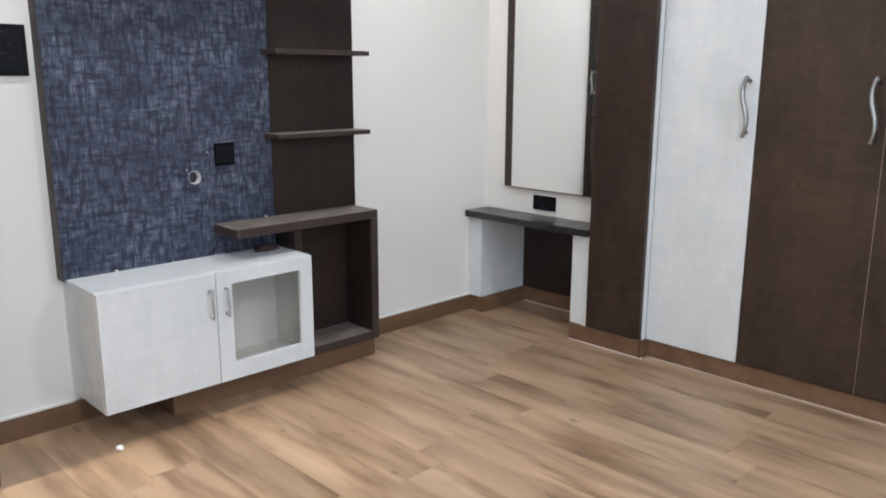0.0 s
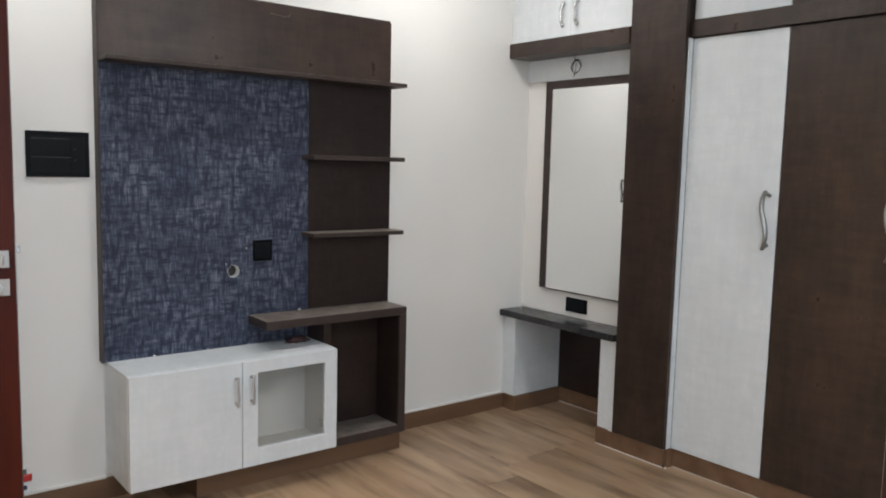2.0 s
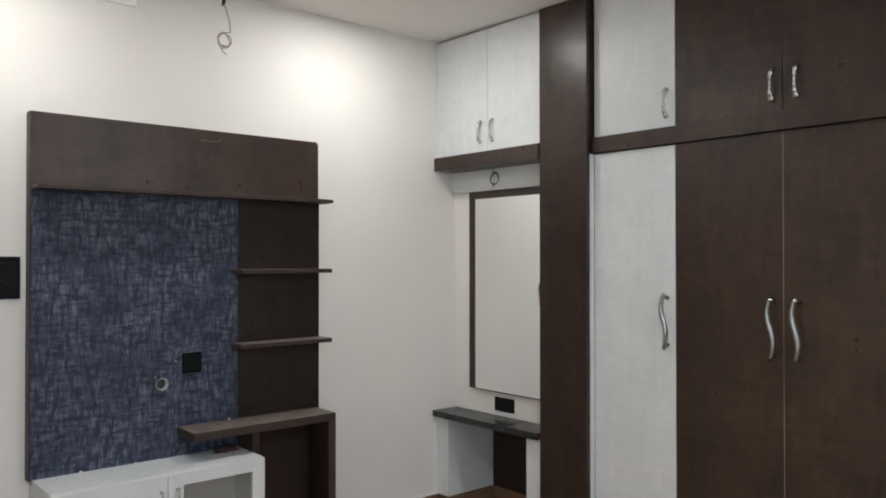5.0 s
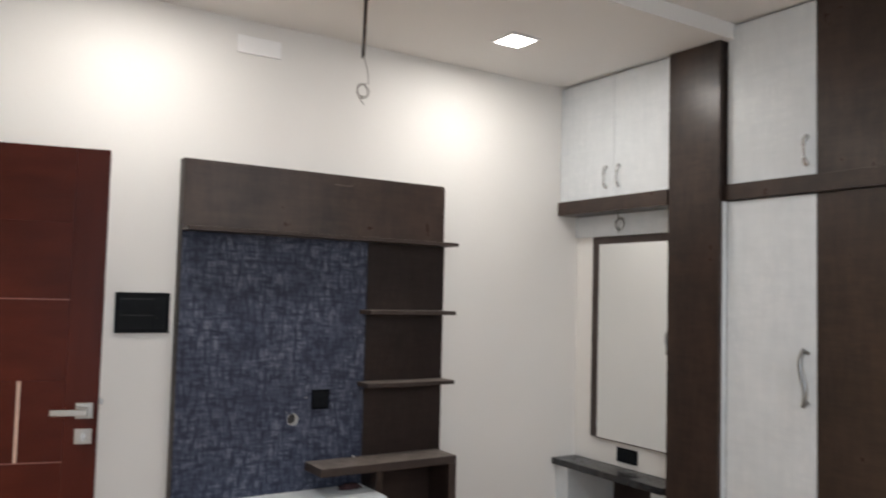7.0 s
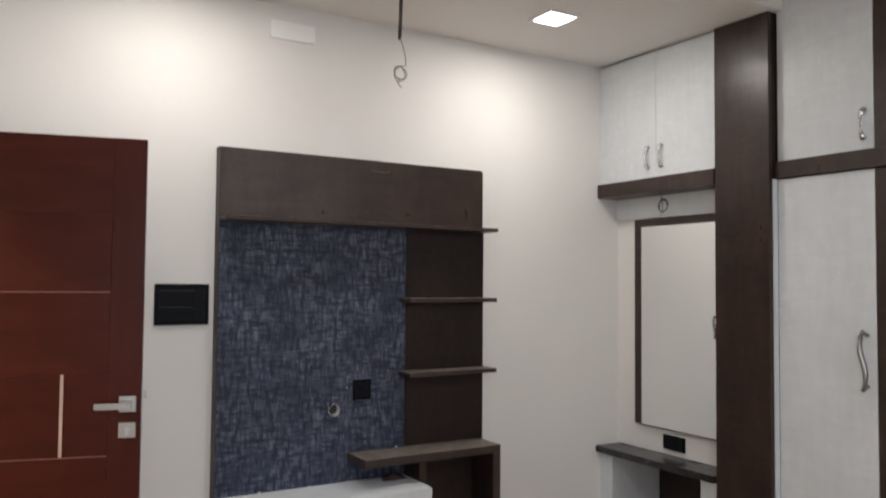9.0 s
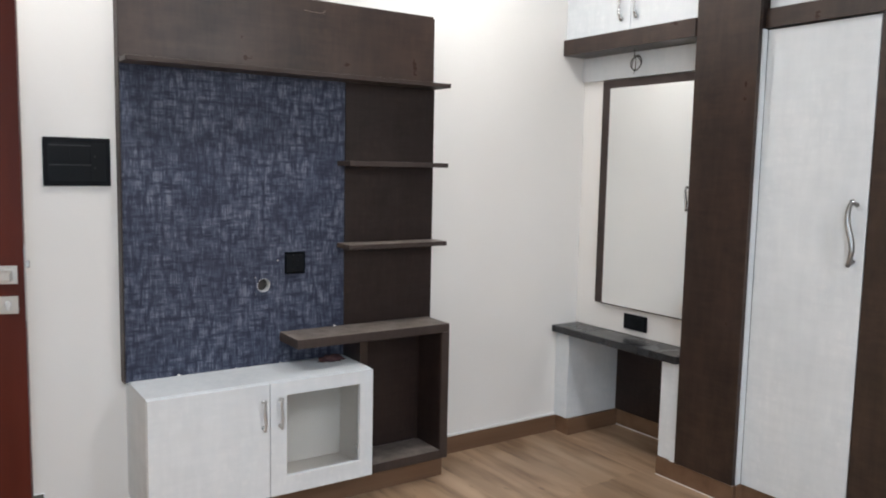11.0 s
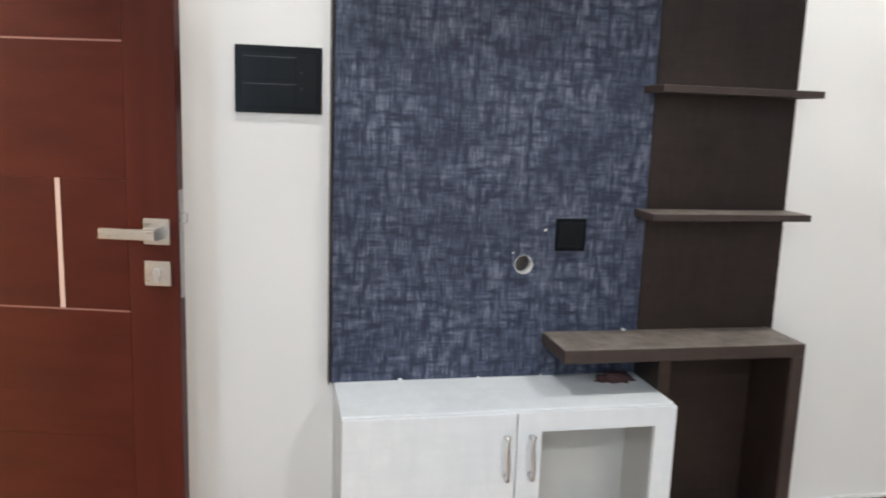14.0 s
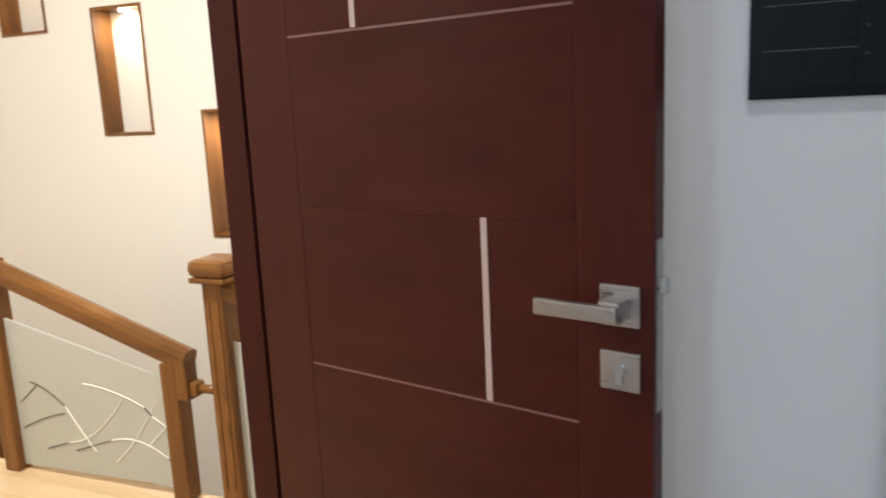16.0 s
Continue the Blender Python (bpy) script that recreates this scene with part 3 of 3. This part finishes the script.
def plaster_crumb(x, y, z, r, seed, says):
    bm = bmesh.new()
    bmesh.ops.create_icosphere(bm, subdivisions=2, radius=r)
    for v in bm.verts:
        v.co *= 1 + 0.4 * noise.noise(v.co * (1.26 / r) + Vector((seed, 0, 0)))
        v.co.z *= 0.7
    low = min(v.co.z for v in bm.verts)
    ob = part("plaster_crumb", bm, CRUMB)
    ob.location = (x, y, z - low)
    tagged(ob, says, "debris", "plaster crumbs")


plaster_crumb(-2.182, -0.356, 0, 0.014, 0, "small white plaster crumb on the wooden floor")
for k, (x, r) in enumerate(((-2.02, 0.006), (-1.79, 0.004), (-1.60, 0.004))):
    plaster_crumb(x, -0.052, CZ1, r, 3 + k, "tiny white plaster chip on the white cabinet top")
plaster_crumb(-1.35, -0.055, 0.716, 0.006, 9, "tiny white plaster chip on the dusty brown slab")

# ---- dressing corner ----
PIL0, PIL1 = -0.834, -1.141             # the brown upright between dressing table and wardrobe
dress = thing("dressing_table", "built-in dressing table with a black granite top and white sides", "dressing table", at=(0.1, -0.42, 0))
fitted("counter", blocks((-0.032, 0.150, PIL0 + 0.001, -0.001, 0.552, 0.588), bevel=0.003), GRANITE, dress, "black granite counter")
fitted("side_panel", blocks((0.004, EAST, -0.100, -0.001, SK + 0.002, 0.552), bevel=0.0015), PALE, dress)
fitted("side_panel", blocks((0.004, EAST, PIL0 + 0.001, -0.727, SK + 0.002, 0.552), bevel=0.0015), PALE, dress)
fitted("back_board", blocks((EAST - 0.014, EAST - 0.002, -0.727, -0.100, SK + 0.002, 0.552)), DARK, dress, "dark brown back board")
fitted("rear_panel", blocks((0.145, EAST - 0.02, PIL0 + 0.001, -0.001, 0.590, 2.004)), WALL, dress, "white rear panel above the counter")
fitted("valance", blocks((0.128, 0.145, PIL0 + 0.001, -0.001, 1.882, 2.004), bevel=0.001), PALE, dress, "white valance board")

mir = thing("mirror", "tall mirror door in a brown frame above the dressing table", "mirror", at=(0.135, -0.47, 0.73))
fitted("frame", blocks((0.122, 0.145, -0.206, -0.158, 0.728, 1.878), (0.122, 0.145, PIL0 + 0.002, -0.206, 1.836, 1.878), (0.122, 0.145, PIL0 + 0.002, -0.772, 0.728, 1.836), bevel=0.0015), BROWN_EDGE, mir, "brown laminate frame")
fitted("glass", blocks((0.125, 0.145, -0.772, -0.206, 0.730, 1.836)), MIRROR, mir, "mirror glass")
fitted("bottom_edge", blocks((0.122, 0.145, -0.772, -0.206, 0.7245, 0.730)), BROWN_EDGE, mir)
add_handle(s_handle(0.112, 0.026, 0.006, 0.004), mir, (0.122, -0.738, 1.297), -90)

pil = thing("pilaster", "tall brown laminate upright between mirror and wardrobe", "panel", at=(0.2, -0.985, SK))
fitted("front_board", blocks((-0.008, 0.012, PIL1, PIL0, SK + 0.002, CEIL - 0.002), bevel=0.0015), BROWN, pil)
fitted("carcass", blocks((0.012, EAST - 0.002, PIL1 + 0.002, PIL0 - 0.002, SK + 0.002, CEIL - 0.002)), DARK, pil)

for y in (-0.905, -0.925):
    fitted("screw_hole", disc(bmesh.new(), (-0.0082, y, 2.60), (1, 0, 0), 0.0045, 0.0012, 10), WIRE_DARK, pil, "small dark screw hole")

loft = thing("loft_cabinet", "white two-door loft cabinet over the dressing table", "cabinet", at=(0.2, -0.42, 2.0))
# body coloured dark, as the shade in the gaps round the white doors
fitted("body", blocks((0.020, EAST - 0.002, PIL0 + 0.001, -0.001, 2.087, CEIL - 0.002)), DARK, loft)
fitted("beam", blocks((-0.018, 0.145, PIL0 + 0.001, -0.001, 2.006, 2.085), bevel=0.002), BROWN, loft, "brown laminate beam")
for y0, y1, hy in ((-0.4385, -0.002, -0.385), (PIL0 + 0.002, -0.4415, -0.482)):
    d = fitted("door", blocks((0.0, 0.018, y0, y1, 2.087, CEIL - 0.012), bevel=0.0015), PALE, loft, "white laminate door")
    add_handle(ornate_handle(0.115, 0.022, 0.0078), d, (0.0, hy, 2.197), -90)

# ---- wardrobe ----
WF = 0.045
ward = thing("wardrobe", "fitted wardrobe with white and brown laminate doors and lofts", "wardrobe", at=(0.25, -1.87, SK))
# dark colour here also stands for the shadow line over the doors
fitted("body", blocks((WF + 0.02, EAST - 0.002, -2.598, PIL1 - 0.002, SK + 0.002, TRAY - 0.003)), DARK, ward)
fitted("beam", blocks((0.026, WF + 0.02, -2.598, PIL1 - 0.004, 2.003, 2.080), bevel=0.0015), BROWN, ward, "brown laminate beam")
DOORS = [(PIL1 - 0.007, -1.599, PALE, "white laminate door", -1.545), (-1.602, -2.0905, BROWN, "brown laminate door", -2.038), (-2.0925, -2.58, BROWN, "brown laminate door", -2.138)]
for y1, y0, mat, lab, hy in DOORS:
    low = fitted("door", blocks((WF, WF + 0.019, y0, y1, SK + 0.003, 1.998), bevel=0.0015), mat, ward, lab)
    add_handle(s_handle(0.245, 0.035, 0.0095, 0.012, 12), low, (WF, hy - 0.014, 1.206), -90, DARKENED_CHROME)
    high = fitted("loft_door", blocks((WF, WF + 0.019, y0, y1, 2.081, TRAY - 0.012), bevel=0.0015), mat, ward, lab)
    add_handle(ornate_handle(0.122, 0.024, 0.0088), high, (WF, hy - 0.012, 2.190), -90)
fitted("filler", blocks((0.0135, WF - 0.001, PIL1 - 0.006, PIL1 - 0.0005, SK + 0.003, 2.0)), PALE, ward, "white filler strip beside the upright")
fitted("seam", blocks((WF - 0.0006, WF + 0.019, -2.0923, -2.0907, SK + 0.003, 1.998)), SEAM, ward, "pale edge between the doors")
fitted("end_filler", blocks((WF, WF + 0.019, -2.598, -2.582, SK + 0.003, TRAY - 0.004)), BROWN, ward)

# ---- ceiling fittings ----
# the front pair is real, the rear pair only houses the fill
for lx, ly in LAMPS:
    dl = thing("downlight", "square white recessed downlight, switched on; rear pair added unseen", "ceiling light", "downlights in the ceiling", at=(lx, ly, CEIL))
    f = bmesh.new()
    for s in ((-0.088, 0.088, -0.088, -0.076), (-0.088, 0.088, 0.076, 0.088), (-0.088, -0.076, -0.076, 0.076), (0.076, 0.088, -0.076, 0.076)):
        box(f, s[0], s[1], s[2], s[3], -0.012, 0.0)
    part("frame", f, PLASTIC, dl)
    pane = blocks((-0.076, 0.076, -0.076, 0.076, -0.010, -0.001))
    upright = [e for e in pane.edges if abs(e.verts[0].co.z - e.verts[1].co.z) > 0.005]
    bmesh.ops.bevel(pane, geom=upright, offset=0.042, segments=6, profile=0.5, affect="EDGES")
    part("diffuser", pane, DIFFUSER, dl, "glowing diffuser")


def coil(centre, r, turns, axis, lean, radius, tail):
    pts = []
    steps = int(26 * turns)
    for k in range(steps + 1):
        a = math.tau * k / 26 + 1.5
        rr = r * (1 + 0.12 * math.sin(2.3 * a))
        u, v, w = rr * math.cos(a), rr * 1.1 * math.sin(a), lean * (k / steps - 0.5)
        p = (u, w, v) if axis == "y" else (w, u, v)
        pts.append(tuple(c + q for c, q in zip(centre, p)))
    return tube([*tail, *pts], radius, 6)


rod = thing("pendant_conduit", "brown ceiling conduit with a loop of bare hanging wire", "cable", at=(-1.632, -0.594, CEIL))
fitted("rose", blocks((-1.648, -1.616, -0.606, -0.582, CEIL - 0.012, CEIL), bevel=0.003), PIPE_BROWN, rod)
fitted("conduit", tube([(-1.631, -0.594, CEIL), (-1.633, -0.594, 2.65), (-1.637, -0.594, 2.525)], 0.0075, 10), PIPE_BROWN, rod, smooth=True)
fitted("conduit", tube([(-1.640, -0.600, CEIL), (-1.641, -0.600, 2.62), (-1.644, -0.600, 2.512)], 0.004, 8), WIRE_DARK, rod, smooth=True)
fitted("wire", coil((-1.634, -0.594, 2.375), 0.026, 2.6, "y", 0.02, 0.0022, [(-1.637, -0.594, 2.53), (-1.622, -0.594, 2.49), (-1.610, -0.594, 2.45), (-1.608, -0.594, 2.41)]), WIRE_GREY, rod, smooth=True)
fitted("wire", tube([(-1.650, -0.596, 2.345), (-1.640, -0.594, 2.328), (-1.624, -0.592, 2.318)], 0.002, 6), WIRE_GREY, rod, smooth=True)

loose = thing("loose_wire", "loop of dark bare wire hanging under the loft beam", "cable", at=(0.08, -0.40, 2.006))
fitted("wire", coil((0.08, -0.414, 1.940), 0.031, 2.2, "x", 0.012, 0.0022, [(0.08, -0.400, 2.006), (0.08, -0.402, 1.985), (0.08, -0.40, 1.97)]), WIRE_DARK, loose, smooth=True)
fitted("wire", tube([(0.08, -0.402, 1.985), (0.08, -0.412, 1.955), (0.08, -0.408, 1.915), (0.08, -0.400, 1.890)], 0.002, 6), WIRE_DARK, loose, smooth=True)

# ---- bedroom door, standing open ----
HX, HY, LEAN = -3.345, -0.1635, -14.56       # hinge edge and swing of the leaf
LEAF_W, LEAF_H = 0.794, 2.038
door = thing("door_1", "mahogany flush door with pale inlaid strips, standing open", "door", kind="structure", at=(HX, HY, 0))
door.rotation_euler = (0, 0, radians(LEAN))
S0 = 0.125                                    # start of the inlaid field from the hinge edge
part("leaf", blocks((0, LEAF_W, 0.003, 0.036, 0.012, LEAF_H), bevel=0.002), MAHOGANY_UP, door, "mahogany veneered leaf")
# stiles and field boards, parted by fine grooves
part("stile", blocks((0, S0 - 0.0008, 0, 0.0035, 0.012, LEAF_H), bevel=0.0008), MAHOGANY_UP, door)
part("stile", blocks((S0 + 0.5548, LEAF_W, 0, 0.0035, 0.012, LEAF_H), bevel=0.0008), MAHOGANY_UP, door)
for z0, z1 in ((0.012, 0.269), (0.273, 0.5668), (0.5672, 0.868), (0.872, 1.1668), (1.1672, 1.465), (1.469, 1.7548), (1.7552, LEAF_H)):
    part("field_board", blocks((S0, S0 + 0.554, 0, 0.0035, z0, z1), bevel=0.0004), MAHOGANY, door)
for z in (0.271, 0.870, 1.467):
    part("groove_line", blocks((S0, S0 + 0.556, 0.0008, 0.003, z - 0.0022, z + 0.0022)), GROOVE, door, "pale reddish groove line")
for s, z0, z1 in ((0.157, 1.470, 1.755), (0.399, 0.873, 1.168), (0.147, 0.274, 0.568)):
    part("inlay_strip", blocks((S0 + s - 0.0055, S0 + s + 0.0055, -0.0012, 0.002, z0, z1)), INLAY, door, "pale upright inlay strip")
lever = part("lever_handle", blocks((0.718, 0.777, -0.008, 0, 1.028, 1.086), bevel=0.0015), STEEL, door, "brushed steel lever handle")
part("spindle", blocks((0.733, 0.763, -0.045, -0.008, 1.041, 1.071), bevel=0.002), STEEL, lever)
part("lever", blocks((0.638, 0.763, -0.055, -0.043, 1.044, 1.067), bevel=0.002), STEEL, lever)
lock = part("lock_plate", blocks((0.718, 0.777, -0.007, 0, 0.934, 0.990), bevel=0.0015), STEEL, door, "square steel lock plate")
kh = disc(bmesh.new(), (0.748, -0.009, 0.966), (0, 1, 0), 0.009, 0.008, 18)
box(kh, 0.743, 0.753, -0.012, -0.006, 0.945, 0.966)
part("cylinder", kh, CHROME, lock)
part("edge_plate", blocks((LEAF_W, LEAF_W + 0.002, 0.008, 0.030, 0.905, 1.150)), STEEL, door, "steel lock edge plate")
part("latch", blocks((LEAF_W + 0.002, LEAF_W + 0.014, 0.011, 0.026, 1.075, 1.098), bevel=0.002), CHROME, door)
frame_ob = thing("door_frame", "mahogany door frame set in the wall", "door frame", kind="structure", at=(-3.42, -0.55, 0))
fitted("jamb", blocks((DOOR_BACK, -3.400, -0.099, -0.0755, 0, 2.098), (-3.400, -3.30, -0.0795, -0.0755, 0, 2.098)), MAHOGANY_UP, frame_ob)
fitted("jamb", blocks((DOOR_BACK, -3.372, -1.0295, -0.985, 0, 2.098), bevel=0.002), MAHOGANY_UP, frame_ob)
fitted("head", blocks((DOOR_BACK, -3.372, -0.985, -0.099, 2.056, 2.098), bevel=0.002), MAHOGANY, frame_ob)
for z in (0.25, 1.05, 1.80):
    fitted("hinge", tube([(-3.353, -0.118, z), (-3.353, -0.118, z + 0.1)], 0.006, 10), STEEL, frame_ob)

# ---- stair hall beyond the door ----
HW, HN, HS, HB = -7.0, 1.62, -2.2, -1.5       # far wall, niche wall, near end, lower floor
NICHE_D = 0.115
NICHES = [(-6.07, -5.757, 1.762, 2.375), (-5.467, -5.157, 1.245, 1.858), (-4.870, -4.560, 0.748, 1.352)]
structure("wall_stairs", pierced("y", HN, NICHE_D, HW, -3.0, HB, 3.1, NICHES), HALL_PAINT, "cream stair wall with stepped lit niches", "wall")
structure("wall_stairs_back", blocks((HW, -3.0, HN + NICHE_D, HN + 0.2, HB, 3.1)), HALL_PAINT, "cream wall closing the stair niches", "wall")
structure("wall_hall_west", blocks((HW - 0.15, HW, HS, HN + 0.2, HB, 3.1)), HALL_PAINT, "cream end wall of the stair hall", "wall")
structure("wall_hall_south", blocks((HW, DOOR_BACK - 0.003, HS - 0.15, HS, HB, 3.1)), HALL_PAINT, "cream near wall of the stair hall", "wall")
structure("wall_hall_east", blocks((DOOR_BACK + 0.003, DOOR_BACK + 0.10, 0.203, HN, HB, 3.1)), HALL_PAINT, "cream wall beside the stair flight", "wall")
structure("wall_hall_inner", blocks((DOOR_BACK - 0.003, DOOR_BACK, HS, -1.25, HB, 3.1)), HALL_PAINT, "cream inner wall of the stair hall", "wall")
structure("ceiling_hall", blocks((HW, DOOR_BACK, HS, HN, 3.0, 3.1)), CEILING_PAINT, "white ceiling of the stair hall", "ceiling")
structure("floor_hall", blocks((HW, DOOR_BACK, HS, 0.66, -0.15, -0.001)), HALL_TILE, "glossy honey-coloured landing floor", "floor")
structure("floor_lower", blocks((HW, DOOR_BACK, 0.66, HN, HB - 0.1, HB)), HALL_TILE, "floor at the foot of the stairs", "floor")
for nx0, nx1, nz0, nz1 in NICHES:
    ni = thing("wall_niche", "timber-lined wall niche lit by a small spot", "niche", "stepped niches in the stair wall", at=((nx0 + nx1) / 2, HN + 0.07, nz0))
    t = 0.014
    for s in ((nx0, nx0 + t, nz0, nz1), (nx1 - t, nx1, nz0, nz1)):
        fitted("lining", blocks((s[0] + 0.0005, s[1] - 0.0005, HN - 0.006, HN + NICHE_D - 0.001, s[2], s[3])), TEAK, ni)
    for z in (nz0, nz1 - t):
        fitted("lining", blocks((nx0 + t, nx1 - t, HN - 0.006, HN + NICHE_D - 0.001, z, z + t)), TEAK_X, ni)
    fitted("spot", disc(bmesh.new(), ((nx0 + nx1) / 2, HN + 0.06, nz1 - t - 0.004), (0, 0, 1), 0.026, 0.008, 20), NICHE_BULB, ni, "small glowing spot")
    area_lamp("niche_glow", pose((nx0 + nx1) / 2, HN + 0.06, nz1 - t - 0.012), 0.04, 0.04, 2.2, (1.0, 0.76, 0.45))

flight = thing("staircase", "honey-coloured stair flight descending beside the landing", "stairs", at=(-4.8, 1.1, 0))
for k in range(8):
    fitted("step", blocks((-6.5 + 0.27 * k, -6.24 + 0.27 * k, 0.665, HN - 0.002, HB, -0.02 - 0.17 * k), bevel=0.004), TEAK_X if k < 2 else HALL_TILE, flight)


def railing(name, label, posts, rail, glass):
    r = thing(name, label, "railing", at=(posts[0][0], posts[0][1], 0))
    for x, y, w, z in posts:
        fitted("post", blocks((x - w / 2, x + w / 2, y - w / 2, y + w / 2, 0, z), bevel=0.006), TEAK, r)
    a, b = rail
    bm = bmesh.new()
    d = (Vector(b) - Vector(a)).normalized()
    side, up = Vector((0, 1, 0)), Vector((0, 1, 0)).cross(d) * -1
    prof = [(-0.030, -0.040), (-0.034, -0.020), (-0.036, 0.008), (-0.026, 0.026), (0, 0.034), (0.026, 0.026), (0.036, 0.008), (0.034, -0.020), (0.030, -0.040)]
    ends = [[bm.verts.new(Vector(p) + side * u + up * v) for u, v in prof] for p in (a, b)]
    for k in range(len(prof)):
        j = (k + 1) % len(prof)
        bm.faces.new((ends[0][k], ends[0][j], ends[1][j], ends[1][k]))
    bm.faces.new(ends[0])
    bm.faces.new(ends[1][::-1])
    fitted("handrail", bm, TEAK_X, r, "rounded teak handrail")
    g = bmesh.new()
    y = glass[0][1]
    front = [g.verts.new((x, y - 0.005, z)) for x, _, z in glass]
    back = [g.verts.new((x, y + 0.005, z)) for x, _, z in glass]
    g.faces.new(front)
    g.faces.new(back[::-1])
    for k in range(4):
        g.faces.new((front[k], front[(k + 1) % 4], back[(k + 1) % 4], back[k]))
    fitted("glass_panel", g, FROST, r, "frosted glass panel with etched curves")
    return r


RY = 0.625
rail1 = railing("stair_railing", "teak stair railing with a frosted, etched glass panel", [(-5.125, RY, 0.075, 0.84), (-4.306, RY, 0.068, 0.505)], ((-5.45, RY, 0.921), (-4.231, RY, 0.521)), [(-5.09, RY, 0.02), (-4.305, RY, 0.035), (-4.305, RY, 0.432), (-5.09, RY, 0.612)])
# the handrail's end turned down, with a stub towards the newel
fitted("rail_end", blocks((-4.278, -4.232, RY - 0.032, RY + 0.032, 0.374, 0.534), bevel=0.006), TEAK, rail1)
fitted("rail_stub", blocks((-4.231, -4.196, RY - 0.026, RY + 0.026, 0.390, 0.444), bevel=0.012), TEAK_X, rail1, "short rounded teak stub")
fitted("rail_pin", tube([(-4.197, RY, 0.417), (-4.119, RY, 0.417)], 0.016, 10), TEAK_X, rail1, smooth=True)


def etched(x0, z0, x1, z1, sag, dark):
    pts = []
    for k in range(13):
        u = k / 12
        pts.append((x0 + (x1 - x0) * u, RY - 0.0058, z0 + (z1 - z0) * u + sag * 4 * u * (1 - u)))
    fitted("etched_line", tube(pts, 0.0032, 5, 0.4), ETCH_DARK if dark else ETCH_PALE, rail1, "dark etched curve" if dark else "pale etched curve")


for row in ((-4.996, 0.367, -4.835, 0.287, 0.013, True), (-5.060, 0.281, -4.958, 0.364, 0.000, True), (-4.835, 0.287, -4.709, 0.123, -0.002, False), (-5.066, 0.173, -4.841, 0.257, 0.009, True), (-4.953, 0.103, -4.839, 0.142, 0.000, True), (-4.839, 0.142, -4.543, 0.353, -0.045, False), (-4.729, 0.386, -4.452, 0.323, 0.013, False), (-4.452, 0.323, -4.422, 0.292, 0.000, True), (-4.422, 0.292, -4.354, 0.255, 0.000, False), (-4.355, 0.249, -4.295, 0.206, 0.000, True), (-4.807, 0.113, -4.628, 0.175, 0.000, True), (-4.628, 0.175, -4.370, 0.139, 0.032, False), (-4.370, 0.139, -4.303, 0.097, 0.000, True), (-4.612, 0.094, -4.393, 0.357, -0.022, False), (-4.461, 0.167, -4.322, 0.298, 0.000, False),):
    etched(*row)

newel = thing("newel_post", "fluted teak newel post with a rounded cap", "newel post", at=(-4.085, RY, 0))
fitted("shaft", blocks((-4.120, -4.040, RY - 0.04, RY + 0.04, 0, 0.803), bevel=0.008), TEAK, newel)
for dx in (-0.018, 0.018):
    fitted("flute", blocks((-4.080 + dx - 0.006, -4.080 + dx + 0.006, RY - 0.0435, RY - 0.040, 0.08, 0.74), bevel=0.001), TEAK_X, newel)
cap = blocks((-4.150, -4.004, RY - 0.073, RY + 0.073, 0.820, 0.880), bevel=0.024)
box(cap, -4.145, -4.009, RY - 0.068, RY + 0.068, 0.803, 0.8205, bevel=0.004)
fitted("cap", cap, TEAK_X, newel, "rounded teak cap")
railing("stair_railing", "teak railing with a frosted panel beside the newel", [(-3.60, RY, 0.065, 0.70)], ((-4.04, RY, 0.78), (-3.52, RY, 0.66)), [(-4.06, RY, 0.04), (-3.63, RY, 0.04), (-3.63, RY, 0.52), (-4.06, RY, 0.60)])

# ---- floor ----
floor = structure("floor", blocks((DOOR_BACK, EAST, BACK, 0.0, -0.1, -0.004), (WEST, DOOR_BACK, BACK, -1.25, -0.1, -0.004)), JOINT, "honey-brown wood-look plank floor", "floor")
PW, PLEN = 0.195, 1.2
shared = {}
rng = random.Random(4)
x = WEST
while x < EAST - 0.01:
    w = min(PW, EAST - x) - 0.0008
    y = BACK - rng.random() * PLEN
    while y < -0.001:
        a, b = max(y, BACK), min(y + PLEN, 0.0) - 0.0010
        west_end = x < DOOR_BACK
        if west_end:
            b = min(b, -1.252)
        if b - a > 0.02:
            key = (round(w, 4), round(b - a, 4))
            if key not in shared:
                bm = bmesh.new()
                box(bm, 0, key[0], 0, key[1], -0.004, 0.0)
                bmesh.ops.recalc_face_normals(bm, faces=bm.faces)
                me = bpy.data.meshes.new("plank")
                bm.to_mesh(me)
                bm.free()
                me.materials.append(PLANK)
                shared[key] = me
            ob = new("plank", shared[key])
            ob.location = (x, a, 0)
            ob.parent = floor
        y += PLEN
    x += PW
